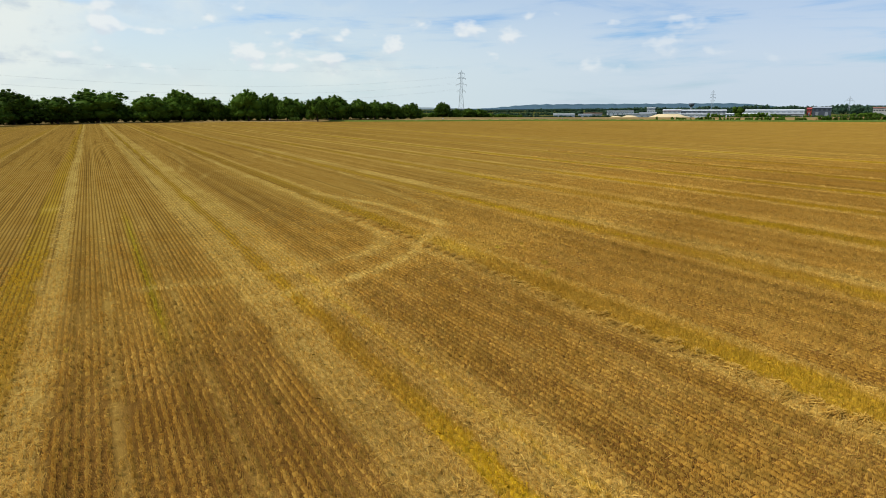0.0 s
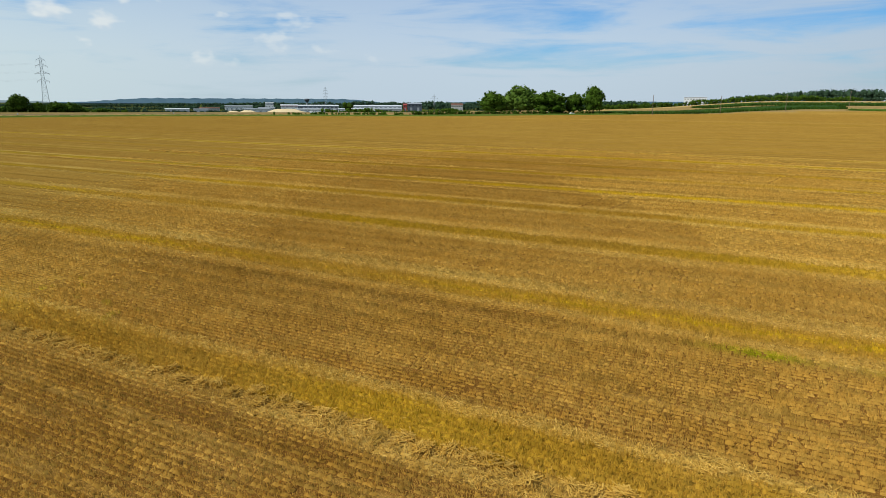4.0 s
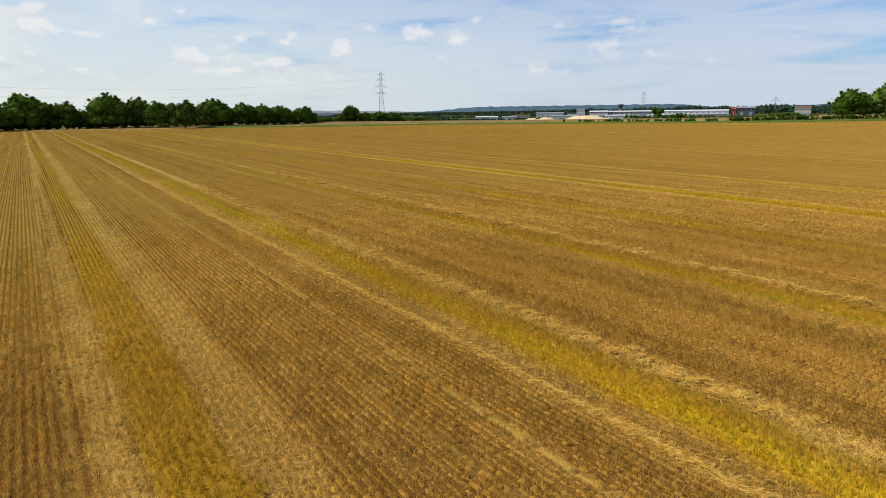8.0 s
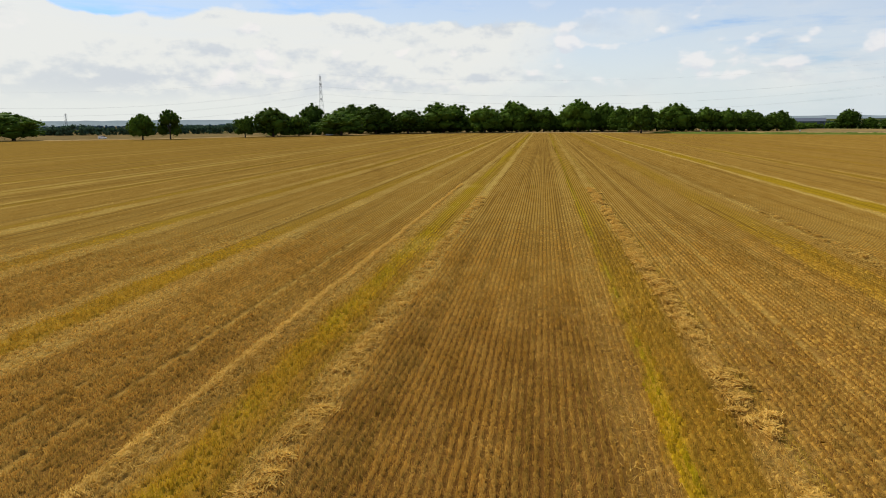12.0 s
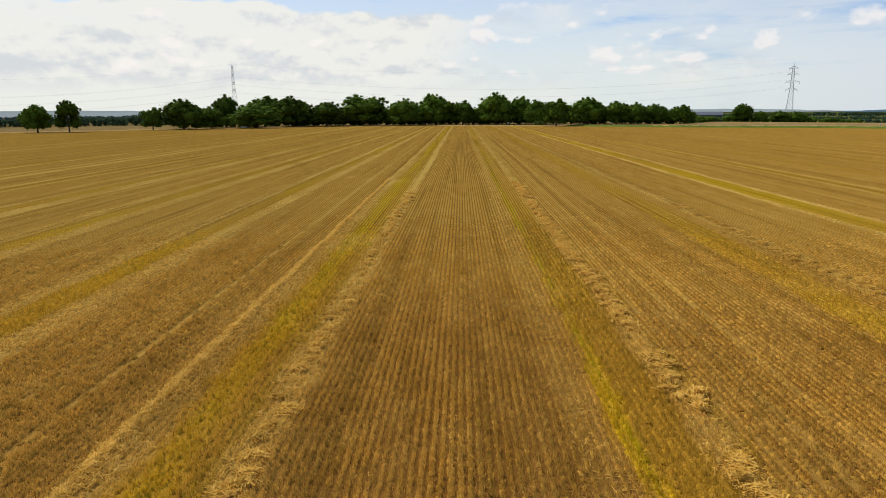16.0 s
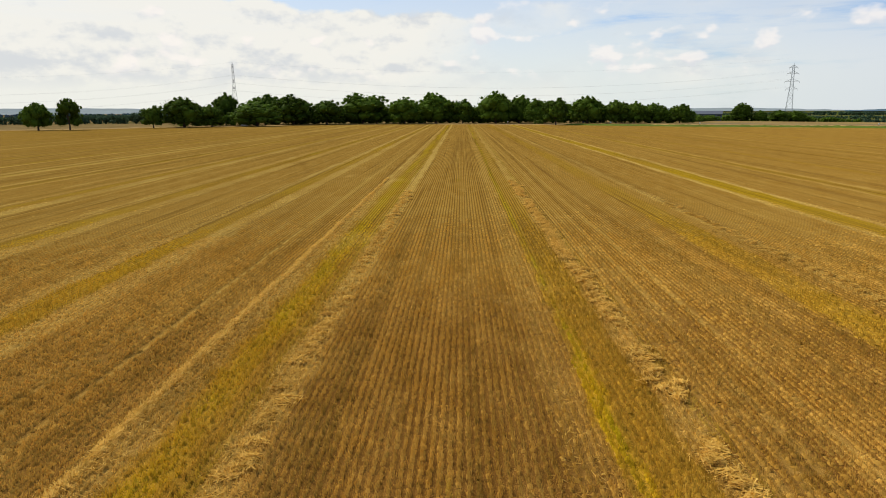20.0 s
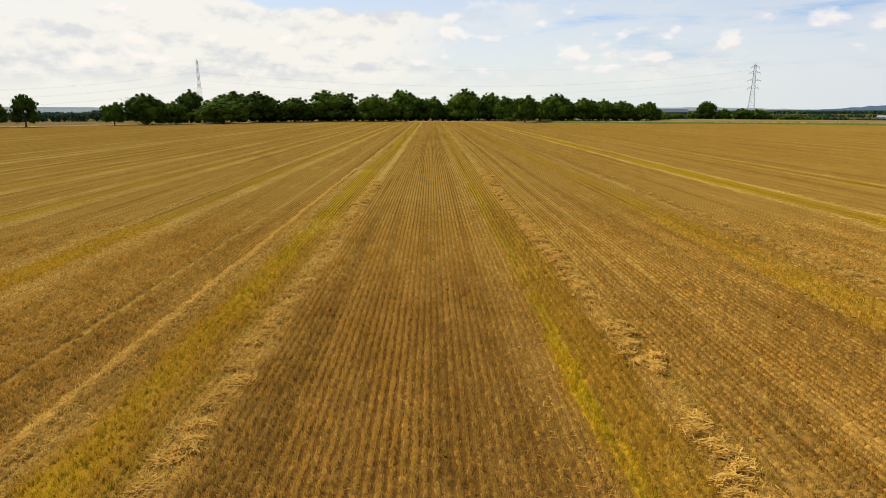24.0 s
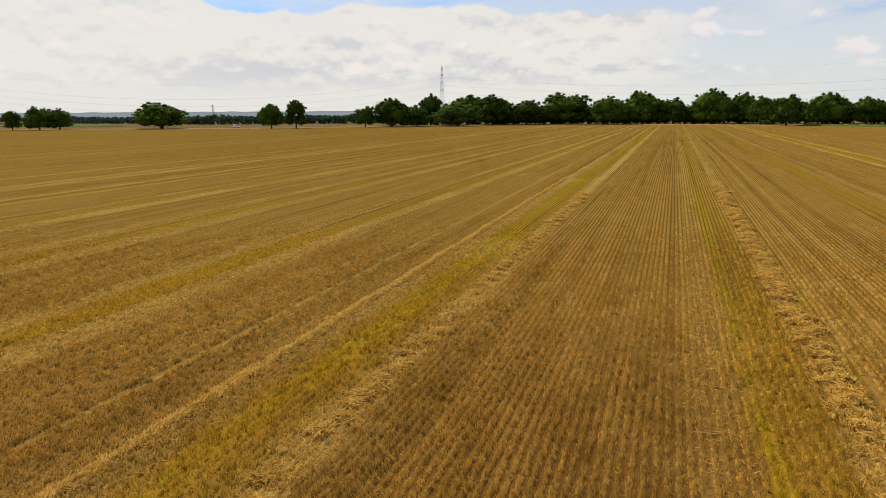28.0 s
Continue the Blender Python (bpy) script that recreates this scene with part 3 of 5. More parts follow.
def make_stubble():
    """Standing stubble in drill rows: close-packed tufts with loose stalks, finer where the field is flown over and coarser further off."""
    rng = np.random.default_rng(5)
    verts, faces, cols, total = [], [], [], 0

    def lay(v, f, c):
        nonlocal total
        verts.append(v.reshape(-1, 3))
        cols.append(c.reshape(-1, 4))
        faces.append(f.reshape(-1, 3) + total)
        total += v.size // 3

    # the packed heart of a tuft: four feet and a ragged ridge of two points
    heart = np.array([(0, 1, 4), (1, 5, 4), (2, 3, 5), (3, 4, 5), (3, 0, 4), (1, 2, 5)])
    for near, far, x0, x1, y0, y1, step, count, size in ((-20, 21, -90, 32, -48, 38, 0.20, 15, 1.0), (21, 52, -92, 60, -58, 66, 0.30, 5, 1.9)):
        gx, gy = np.meshgrid(np.arange(round(x0 / ROW) * ROW, x1, ROW), np.arange(y0, y1, step))
        x, y = gx.ravel(), gy.ravel() + rng.uniform(-0.3, 0.3, gx.size) * step
        x = x + SKEW * y
        d = reach(x, y)
        keep = (rng.random(len(x)) < sstep(d, near - 5, near + 5) * sstep(d, far + 5, far - 5)) & (rng.random(len(x)) < sstep(d, 58, 30)) & seen_side(x, y) & ((x > -84 - 0.1 * y) | (y > 40))
        x, y, d = x[keep], y[keep], d[keep]
        pale, gold, green, thick, bare = sown(x, y, rng)
        x, y, d, pale, gold, green, thick = (v[~bare] for v in (x, y, d, pale, gold, green, thick))
        n = len(x)
        clump = rng.uniform(0.75, 1.2, n)
        x, y = x + rng.normal(0, 0.014, n) * (1 + 2.5 * np.clip(gold, 0, 1)), y + rng.normal(0, 0.02, n)
        tall = (0.11 + 0.09 * thick + 0.04 * np.clip(gold, 0, 1)) * clump * (1 - 0.2 * np.clip(pale, 0, 1)) * (1 - 0.7 * sstep(d, 26, 54))
        shade = 0.5 + rng.uniform(-0.18, 0.18, n) + 0.35 * (value_noise(x - SKEW * y, y * 0.01, 0.45, 71) - 0.5)
        base = hill(x, y) - 0.02
        # hearts
        v = np.empty((n, 6, 3))
        for k, (a, b, up) in enumerate(((-1, -1, 0), (1, -1, 0), (1, 1, 0), (-1, 1, 0), (0, -0.55, 1), (0, 0.55, 1))):
            f = rng.uniform(0.8, 1.2, n)
            v[:, k] = np.stack([x + 0.080 * a * f * clump + 0.03 * up * rng.normal(0, 1, n), y + 0.55 * step * b * f, base + up * tall * rng.uniform(0.40, 0.66, n)], 1)
        c = np.repeat(np.stack([1.0 * pale, gold, 0.8 * green, shade], 1)[:, None], 6, axis=1)
        # hearts are toned down: shade inside the tuft is put into the colour
        c[:, :, 3] -= 0.08 if size < 1.5 else 0.02
        lay(v, heart[None] + 6 * np.arange(n)[:, None, None], c)
        # loose stalks
        m = n * count
        bx = np.repeat(x, count) + rng.normal(0, 0.036, m)
        by = np.repeat(y, count) + rng.uniform(-0.55, 0.55, m) * step
        up = np.repeat(tall, count) * rng.uniform(0.8, 1.3, m)
        lean = rng.normal(0, 1, (m, 2)) * np.array([0.17, 0.30]) * up[:, None] * (1 + 1.0 * np.repeat(np.clip(pale, 0, 1), count))[:, None]
        ang, w, foot = rng.uniform(0, math.pi, m), rng.uniform(0.007, 0.012, m) * size, np.repeat(base, count)
        tx, ty = bx + lean[:, 0], by + lean[:, 1]
        v = np.empty((m, 3, 3))
        v[:, 0] = np.stack([bx, by, foot], 1)
        v[:, 1] = np.stack([tx - w * np.cos(ang), ty - w * np.sin(ang), foot + up], 1)
        v[:, 2] = np.stack([tx + w * np.cos(ang), ty + w * np.sin(ang), foot + 0.94 * up], 1)
        c = np.repeat(np.stack([np.repeat(pale, count), np.repeat(gold, count), np.repeat(green, count), np.repeat(shade, count) + rng.uniform(-0.16, 0.16, m) + (0.03 if size < 1.5 else 0.0)], 1)[:, None], 3, axis=1)
        c[:, 1:, 0] += 0.10          # cut ends are paler than the foot
        lay(v, np.arange(m * 3), c)
    ob = mesh_ob("stubble", np.concatenate(verts), np.concatenate(faces), M_STALK)
    attr = ob.data.attributes.new("crop", "FLOAT_COLOR", "POINT")
    attr.data.foreach_set("color", np.concatenate(cols).astype(np.float32).ravel())
    tagged(ob, "dry brown cereal stubble standing in drill rows", "stubble", kind="stuff")


def straws(name, label, x, y, z, ang, long, wide, tilt, pale, tone):
    """Flat lengths of straw at places, each a strip that droops at its ends."""
    n = len(x)
    c, s = np.cos(ang), np.sin(ang)
    roll = 0.5 * np.cos(2.4 * np.arange(n))          # rolled to either side
    v = np.empty((n, 4, 3))
    for k, (a, b) in enumerate(((-1, -1), (1, -1), (1, 1), (-1, 1))):
        v[:, k] = np.stack([x + a * c * long - b * s * wide, y + a * s * long + b * c * wide, z + a * tilt * long + roll * wide * b], 1)
    ob = mesh_ob(name, v.reshape(-1, 3), np.arange(n * 4).reshape(-1, 4), M_STALK)
    attr = ob.data.attributes.new("crop", "FLOAT_COLOR", "POINT")
    attr.data.foreach_set("color", np.repeat(np.stack([pale, 0.2 + 0 * x, 0 * x, tone], 1), 4, axis=0).astype(np.float32).ravel())
    return tagged(ob, label, "straw", kind="stuff")


def make_straw():
    """Loose straw lying along the combine's runs."""
    rng = np.random.default_rng(8)
    m = 360000
    lines = np.array(PALE)[rng.integers(0, len(PALE), m)]
    y = rng.uniform(-44, 80, m)
    x = np.where(rng.random(m) < 0.8, rng.uniform(lines[:, 0] - 0.2, lines[:, 1] + 0.2) + SKEW * y, rng.uniform(-94, 60, m))
    pale, gold, green, rut = crop(x, y)
    d = near_line(x, y, STRIP)
    clump = value_noise(x, y, 0.5, 61) * 0.6 + value_noise(x, y, 2.0, 62) * 0.4
    keep = rng.random(m) < np.clip(pale * (0.35 + 1.3 * sstep(clump, 0.35, 0.7)) + 0.10, 0, 1) * np.where(d < 42, 1.0, 0.35) * sstep(d, 75, 50)
    keep &= seen_side(x, y)
    x, y, d, clump, pale = x[keep], y[keep], d[keep], clump[keep], pale[keep]
    n = len(x)
    z = hill(x, y) + 0.04 + 0.13 * np.clip(pale, 0, 1) * sstep(clump, 0.35, 0.75) * rng.uniform(0.3, 1, n)
    straws("loose_straw", "pale loose straw lying in lines on the stubble", x, y, z, rng.uniform(0, 2 * math.pi, n), rng.uniform(0.07, 0.18, n), rng.uniform(0.005, 0.010, n) * np.where(d < 40, 1.0, 1.7),
           rng.normal(0, 0.18, n), rng.uniform(0.5, 1.2, n), rng.uniform(0.35, 0.85, n))


def make_ridge(label, c, y0, y1, count, wide, high, lay, seed):
    """A low windrow of long straw, laid over to one side along its length."""
    rng = np.random.default_rng(seed)
    y = rng.uniform(y0, y1, count)
    q = rng.normal(0, 0.45, count)
    thick = 0.45 + 0.8 * value_noise(y * 0, y, 0.9, seed)
    x = c + SKEW * y + (value_noise(y * 0, y, 23.0, 3) - 0.5) * 0.30 + (value_noise(y * 0, y, 5.0, 4) - 0.5) * 0.12 + q * wide * thick
    z = 0.05 + high * thick * np.exp(-(q / 0.6) ** 2) * rng.uniform(0.0, 1.0, count)
    strand = value_noise(q * 0, y, 0.35, seed + 1)          # whole strands lie alike
    straws("straw_ridge", label, x, y, z, math.pi / 2 + lay + 1.1 * (strand - 0.5) + rng.normal(0, 0.28, count), rng.uniform(0.12, 0.26, count), rng.uniform(0.006, 0.012, count), rng.normal(0.05, 0.10, count),
           0.75 + 0.5 * strand + rng.uniform(-0.15, 0.15, count), 0.55 + 0.35 * strand + rng.uniform(-0.15, 0.15, count))


def make_mounds(label, c, y0, y1, wide, high, gap, pale, seed):
    """Dropped lumps of tangled straw along one edge of a combine's run."""
    rng = np.random.default_rng(seed)
    rows, y = [], y0
    while y < y1:
        y += gap * rng.uniform(0.5, 1.6)
        if value_noise(0.0, y, 4.0, seed) < 0.20:
            continue
        for k in range(int(rng.integers(50, 90))):
            a, r = rng.uniform(0, 2 * math.pi), math.sqrt(rng.uniform(0, 1))
            rows.append((y, r * math.cos(a), r * math.sin(a), r))
    lump = np.array(rows)
    ys = np.unique(lump[:, 0])
    kind = np.searchsorted(ys, lump[:, 0])
    rx, ry, h, off, lay = (f(len(ys))[kind] for f in (lambda k: wide * rng.uniform(0.6, 1.3, k), lambda k: wide * rng.uniform(0.5, 1.1, k), lambda k: high * rng.uniform(0.5, 1.3, k), lambda k: rng.normal(0, 0.5 * wide, k), lambda k: rng.uniform(0, math.pi, k)))
    y = lump[:, 0] + ry * lump[:, 2]
    x = c + SKEW * y + (value_noise(y * 0, y, 23.0, 3) - 0.5) * 0.30 + off + rx * lump[:, 1]
    n = len(x)
    z = 0.06 + h * (1 - lump[:, 3] ** 2) * rng.uniform(0.75, 1.0, n)
    shade = rng.uniform(0.7, 1.15, len(ys))[kind]
    straws("straw_mounds", label, x, y, z, lay + rng.normal(0, 0.6, n), rng.uniform(0.09, 0.22, n), rng.uniform(0.008, 0.017, n), rng.normal(0, 0.20, n), pale * shade * rng.uniform(0.7, 1.2, n), (0.36 + 0.34 * pale) * shade * rng.uniform(0.75, 1.3, n))


make_stubble()
make_straw()
make_ridge("narrow ridge of long pale straw beside golden regrowth", -9.95, -4, 85, 20000, 0.22, 0.09, 0.55, 41)
make_mounds("lumps of tangled pale straw in a line", 6.75, 6, 80, 0.36, 0.17, 0.34, 1.0, 42)
make_mounds("loose heaps of pale straw beside the rows", -5.9, 2, 70, 0.38, 0.10, 0.8, 0.9, 45)
make_mounds("broken ridge of dull matted straw", -57.7, -34, 30, 0.34, 0.14, 0.60, 0.65, 43)
make_mounds("lumps of straw beside a golden strip", 20.3, 0, 60, 0.35, 0.15, 0.9, 0.7, 46)


# ---- trees ----
def leaf_cloud(rng, centres, radii, count, size, tall=0.85):
    """Small leaf faces on the shells of many lobes, with a closed dark heart in each."""
    k = rng.choice(len(centres), count, p=radii**2 / (radii**2).sum())
    d = rng.normal(0, 1, (count, 3))
    d /= np.linalg.norm(d, axis=1)[:, None]
    r = radii[k] * rng.uniform(0.62, 1.06, count)
    p = centres[k] + d * r[:, None] * np.array([1, 1, tall])
    a = rng.normal(0, 1, (count, 3))
    a /= np.linalg.norm(a, axis=1)[:, None]
    b = np.cross(a, d + 0.4 * rng.normal(0, 1, (count, 3)))
    b /= np.linalg.norm(b, axis=1)[:, None] + 1e-9
    s = size * rng.uniform(0.6, 1.4, count)[:, None]
    v = np.stack([p - a * s, p + a * s, p + b * s * 1.3], 1)
    verts, faces = [v.reshape(-1, 3)], [np.arange(count * 3).reshape(-1, 3)]
    base = count * 3
    # hearts: coarse rough balls
    lat, lon = (3, 5) if size > 0.65 else (4, 6)
    for c, rad in zip(centres, radii):
        t, u = np.meshgrid(np.linspace(0.12, math.pi - 0.12, lat), np.linspace(0, 2 * math.pi, lon, endpoint=False), indexing="ij")
        rough = rad * 0.72 * rng.uniform(0.75, 1.15, t.shape)
        q = np.stack([c[0] + rough * np.sin(t) * np.cos(u), c[1] + rough * np.sin(t) * np.sin(u), c[2] + tall * rough * np.cos(t)], -1).reshape(-1, 3)
        i = np.arange(lat * lon).reshape(lat, lon)
        f = np.concatenate([np.stack([i[:-1], np.roll(i, -1, 1)[:-1], i[1:]], -1).reshape(-1, 3), np.stack([np.roll(i, -1, 1)[:-1], np.roll(i, -1, 1)[1:], i[1:]], -1).reshape(-1, 3)])
        verts.append(q)
        faces.append(f + base)
        base += len(q)
    return np.concatenate(verts), np.concatenate(faces)


def make_tree(seed, form, mat, count=8000):
    """A broad-leaved tree 1 m high and 1 m wide, with trunk, limbs and a crown of several boughs that carry many small clumps of leaves."""
    rng = np.random.default_rng(seed)
    root = new("tree")
    boughs = [(rng.normal(0, 0.05), rng.normal(0, 0.05), 0.70, rng.uniform(0.22, 0.27))]
    n = {"oak": 6, "dense": 7, "ragged": 5}[form]
    for k in range(n):
        a = 2 * math.pi * (k + rng.uniform(-0.25, 0.25)) / n
        out = rng.uniform(0.16, 0.25)
        boughs.append((out * math.cos(a), out * math.sin(a), rng.uniform(0.36, 0.60), rng.uniform(0.22, 0.29) * (0.85 if form == "ragged" else 1.0)))
    for k in range(6 if form == "dense" else 4):
        a = 2 * math.pi * (k + rng.uniform(-0.3, 0.3)) / (6 if form == "dense" else 4)
        boughs.append((0.24 * math.cos(a), 0.24 * math.sin(a), rng.uniform(0.20, 0.27), rng.uniform(0.17, 0.21)))
    for k in range(4):          # the upper shoulders round the crown off
        a = 2 * math.pi * (k + rng.uniform(-0.3, 0.3)) / 4
        boughs.append((0.15 * math.cos(a), 0.15 * math.sin(a), rng.uniform(0.56, 0.66), rng.uniform(0.18, 0.22)))
    low = 0.03 if form == "dense" else 0.09
    centres, radii = [], []
    for bx, by, bz, br in boughs:
        for k in range(int(64 * br)):
            u, a = rng.uniform(-0.55, 1.0), rng.uniform(0, 2 * math.pi)
            side, r, size = math.sqrt(1 - u * u), br * rng.uniform(0.76, 0.88), rng.uniform(0.045, 0.075)
            z = bz + r * u * 0.9
            if z - size > low:
                centres.append((bx + r * side * math.cos(a), by + r * side * math.sin(a), z))
                radii.append(size)
        centres.append((bx, by, max(bz, low + 0.8 * br)))
        radii.append(br * 1.05)
    centres, radii = np.array(centres), np.array(radii)
    # brought to unit height and width
    wide = 0.5 * (np.percentile(centres[:, 0] + radii, 98) - np.percentile(centres[:, 0] - radii, 2))
    centres[:, :2] *= 0.5 / wide
    centres[:, 2] *= 0.985 / np.max(centres[:, 2] + 0.9 * radii)
    bm = bmesh.new()
    joints = [(0, 0, -0.02), (rng.normal(0, 0.008), rng.normal(0, 0.008), 0.16), (rng.normal(0, 0.02), rng.normal(0, 0.02), 0.36), (rng.normal(0, 0.03), rng.normal(0, 0.03), 0.62)]
    for (p, q), r1, r2 in zip(zip(joints, joints[1:]), (0.034, 0.024, 0.018), (0.024, 0.018, 0.008)):
        strut(bm, p, q, r1, r2, 7)
    for k in range(6):
        strut(bm, joints[1 + k % 2], tuple(centres[k * 11 % len(centres)]), 0.012, 0.004, 5)
    part("trunk", bm, M_BARK, root)
    v, f = leaf_cloud(rng, centres, radii, count, 0.0125, 0.92)
    mesh_ob("crown", v, f, mat, root)
    return root


OAK = [make_tree(s, f, M_LEAF) for s, f in ((11, "oak"), (12, "ragged"), (13, "oak"))]
DENSE = [make_tree(s, "dense", M_LEAF) for s in (21, 22, 23)]
WILLOW = make_tree(31, "dense", M_LEAF_PALE)
FIRST = {}


def plant(kind, x, y, height, width, label, group, turn=0.0, name="tree"):
    """Sets a tree down. The first of each shape is moved, later ones are copies."""
    wide = 1.10 if kind in OAK else 1.22
    m = pose(x, y, float(hill(x, y)), 0, 0, turn) @ Matrix.Diagonal((width * wide, width * wide, height * 1.03, 1))
    if kind not in FIRST:
        FIRST[kind] = kind
        kind.matrix_basis = m
        ob = kind
    else:
        ob = copy_thing(kind, Matrix())
        ob.matrix_basis = m
    ob.name = name
    tagged(ob, label, "tree", group)
    return ob


# edge of the wood beyond the field: x, y, height, crown width
WOOD = [(-214, 324, 14.9, 13.7), (-201, 330, 17.0, 12.8), (-172, 363, 13.1, 11.9), (-158, 373, 18.1, 21.1), (-145, 382, 13.7, 13.4), (-151, 424, 22.1, 16.4),
        (-121, 394, 15.8, 26.9), (-128, 437, 21.1, 23.3), (-106, 427, 20.7, 22.9), (-84, 432, 16.8, 22.5), (-62, 451, 22.0, 30.7), (-31, 439, 18.8, 21.6),
        (-9, 450, 22.3, 24.0), (10, 445, 17.4, 15.8), (33, 439, 22.4, 21.5), (50, 447, 20.2, 17.1), (60, 436, 17.2, 15.8), (66, 387, 16.8, 14.9),
        (95, 430, 18.6, 21.3), (113, 425, 15.8, 14.8), (126, 427, 15.0, 12.9), (140, 428, 13.8, 15.2), (155, 422, 12.9, 13.4)]
for k, (x, y, h, w) in enumerate(WOOD):
    lone = k in (0, 1, 2, 17)
    plant(OAK[k % 3] if lone else DENSE[k % 3], x, y, h, w, "lone dark green oak standing at the edge of the field" if lone else "dark green broad-leaved tree in the wood edge", "trees along the field's far edge", 70 * k)
# trees that stand behind the first row
for k in range(17):
    x = -140 + 17.5 * k
    plant(DENSE[k % 3], x, 462 - 0.0011 * (x - 5) ** 2 + 6 * math.sin(k * 1.9), 14.5 + 2.0 * math.sin(k * 2.7), 19, "dark green tree deep in the wood edge", "trees along the field's far edge", 55 * k)
LEFT = [(-369, 282, 12.0, 10.0), (-357, 290, 14.5, 13.6), (-350, 298, 13.3, 13.2), (-293, 322, 16.7, 27.7), (-749, 339, 18.5, 15.0), (-734, 348, 18.9, 16.1),
        (-718, 359, 17.6, 18.9), (-701, 370, 16.8, 19.7), (-684, 382, 18.4, 19.5), (-665, 395, 20.6, 26.8), (-115, 470, 16.0, 14.0)]
for k, (x, y, h, w) in enumerate(LEFT):
    plant(DENSE[k % 3] if k != 0 else OAK[1], x, y, h, w, "round dark green tree on the field boundary", "trees on the western boundary", 50 * k)
HEDGE = [(240, 517, 15.1, 14.4), (252, 511, 8.9, 9.5), (269, 514, 9.6, 13.2), (285, 517, 9.5, 13.0)]
for k, (x, y, h, w) in enumerate(HEDGE):
    plant(DENSE[k % 3], x, y, h, w, "dark green round hedgerow tree", "hedgerow trees", 40 * k)
CLUMP = [(403, 167, 18.3, 19.5), (416, 149, 22.8, 25.7), (418, 124, 18.8, 25.5), (426, 107, 17.2, 14.2), (426, 92, 22.5, 18.9)]
for k, (x, y, h, w) in enumerate(CLUMP):
    plant((DENSE[0], WILLOW, DENSE[1], DENSE[2], OAK[0])[k], x, y, h, w, ("dense dark green tree in a roadside clump", "pale green willow in a roadside clump", "dense dark green tree in a roadside clump",
          "small dark green tree in a roadside clump", "tall loose-crowned tree in a roadside clump")[k], "roadside clump of trees", 80 * k)


def thicket(name, line, height, width, step, size, mat, label, seed, fill=11):
    """A hedge or strip of far wood: one mesh of leaf faces round many lobes that close up into a mass with a billowing top. Line points may carry a share of the height."""
    rng = np.random.default_rng(seed)
    centres, radii = [], []
    line = [(*p, 1.0)[:3] for p in line]
    gone = 0.0
    for (ax, ay, ah), (bx, by, bh) in zip(line, line[1:]):
        length = math.hypot(bx - ax, by - ay)
        s = 0.0
        while s < 1.0:
            off, along = rng.normal(0, width / 3), rng.normal(0, 0.4 * step)
            x, y = ax + s * (bx - ax) + ((bx - ax) * along - (by - ay) * off) / length, ay + s * (by - ay) + ((by - ay) * along + (bx - ax) * off) / length
            way = gone + s * length
            crowns = 0.62 + 0.46 * float(value_noise(way, 0.3 * seed, 0.9 * height + 2.0, seed)) * (0.6 + 0.8 * float(value_noise(way, 9.1, 4.5 * height, seed + 1)))
            ground, tall = float(hill(x, y)), height * (ah + s * (bh - ah)) * crowns * rng.uniform(0.92, 1.05)
            for level in (0.25, 0.55, 0.8):
                r = tall * rng.uniform(0.26, 0.42)
                centres.append((x + rng.normal(0, 0.5 * r), y + rng.normal(0, 0.5 * r), ground + min(tall * level, tall - 0.85 * r)))
                radii.append(r)
            s += max(min(step, 0.22 * tall + 0.3), 1.3) / length
        gone += length
    v, f = leaf_cloud(rng, np.array(centres), np.array(radii), len(centres) * fill, size)
    return tagged(mesh_ob(name, v, f, mat), label, "hedge", kind="stuff")


thicket("undergrowth", [(-170, 392), (-130, 425), (-80, 460), (20, 460), (110, 440), (165, 425)], 10.5, 7, 2.2, 0.42, M_LEAF, "dark shrubs under the wood edge", 1, 60)
thicket("hedge", [(165, 440, 0.7), (215, 520, 0.9), (300, 520, 0.8), (330, 500, 0.6)], 6.0, 5, 3.0, 0.45, M_LEAF, "dense dark green hedge beyond the field", 2, 24)
thicket("far_hedge", [(-650, 560, 0.5), (-560, 545, 0.8), (-460, 530, 0.8), (-400, 480), (-330, 480, 0.9), (-230, 520), (-150, 600)], 9.0, 14, 3.5, 0.8, M_LEAF_FAR_HAZE, "far row of dark hedgerow trees", 3)
thicket("boundary_shrubs", [(-757, 334), (-734, 348), (-701, 370), (-665, 395)], 15.0, 8, 2.0, 0.5, M_LEAF, "dark shrubs between boundary trees", 4, 40)
thicket("pale_bush", [(57, 418), (62, 415)], 4.5, 2, 1.2, 0.3, M_LEAF_PALE, "yellow-green bush under the dark wood edge", 6, 30)


# ---- pylons and lines ----
SIX = ((28, 4.6), (34.5, 5.6), (41, 4.6), (46, 3.4))


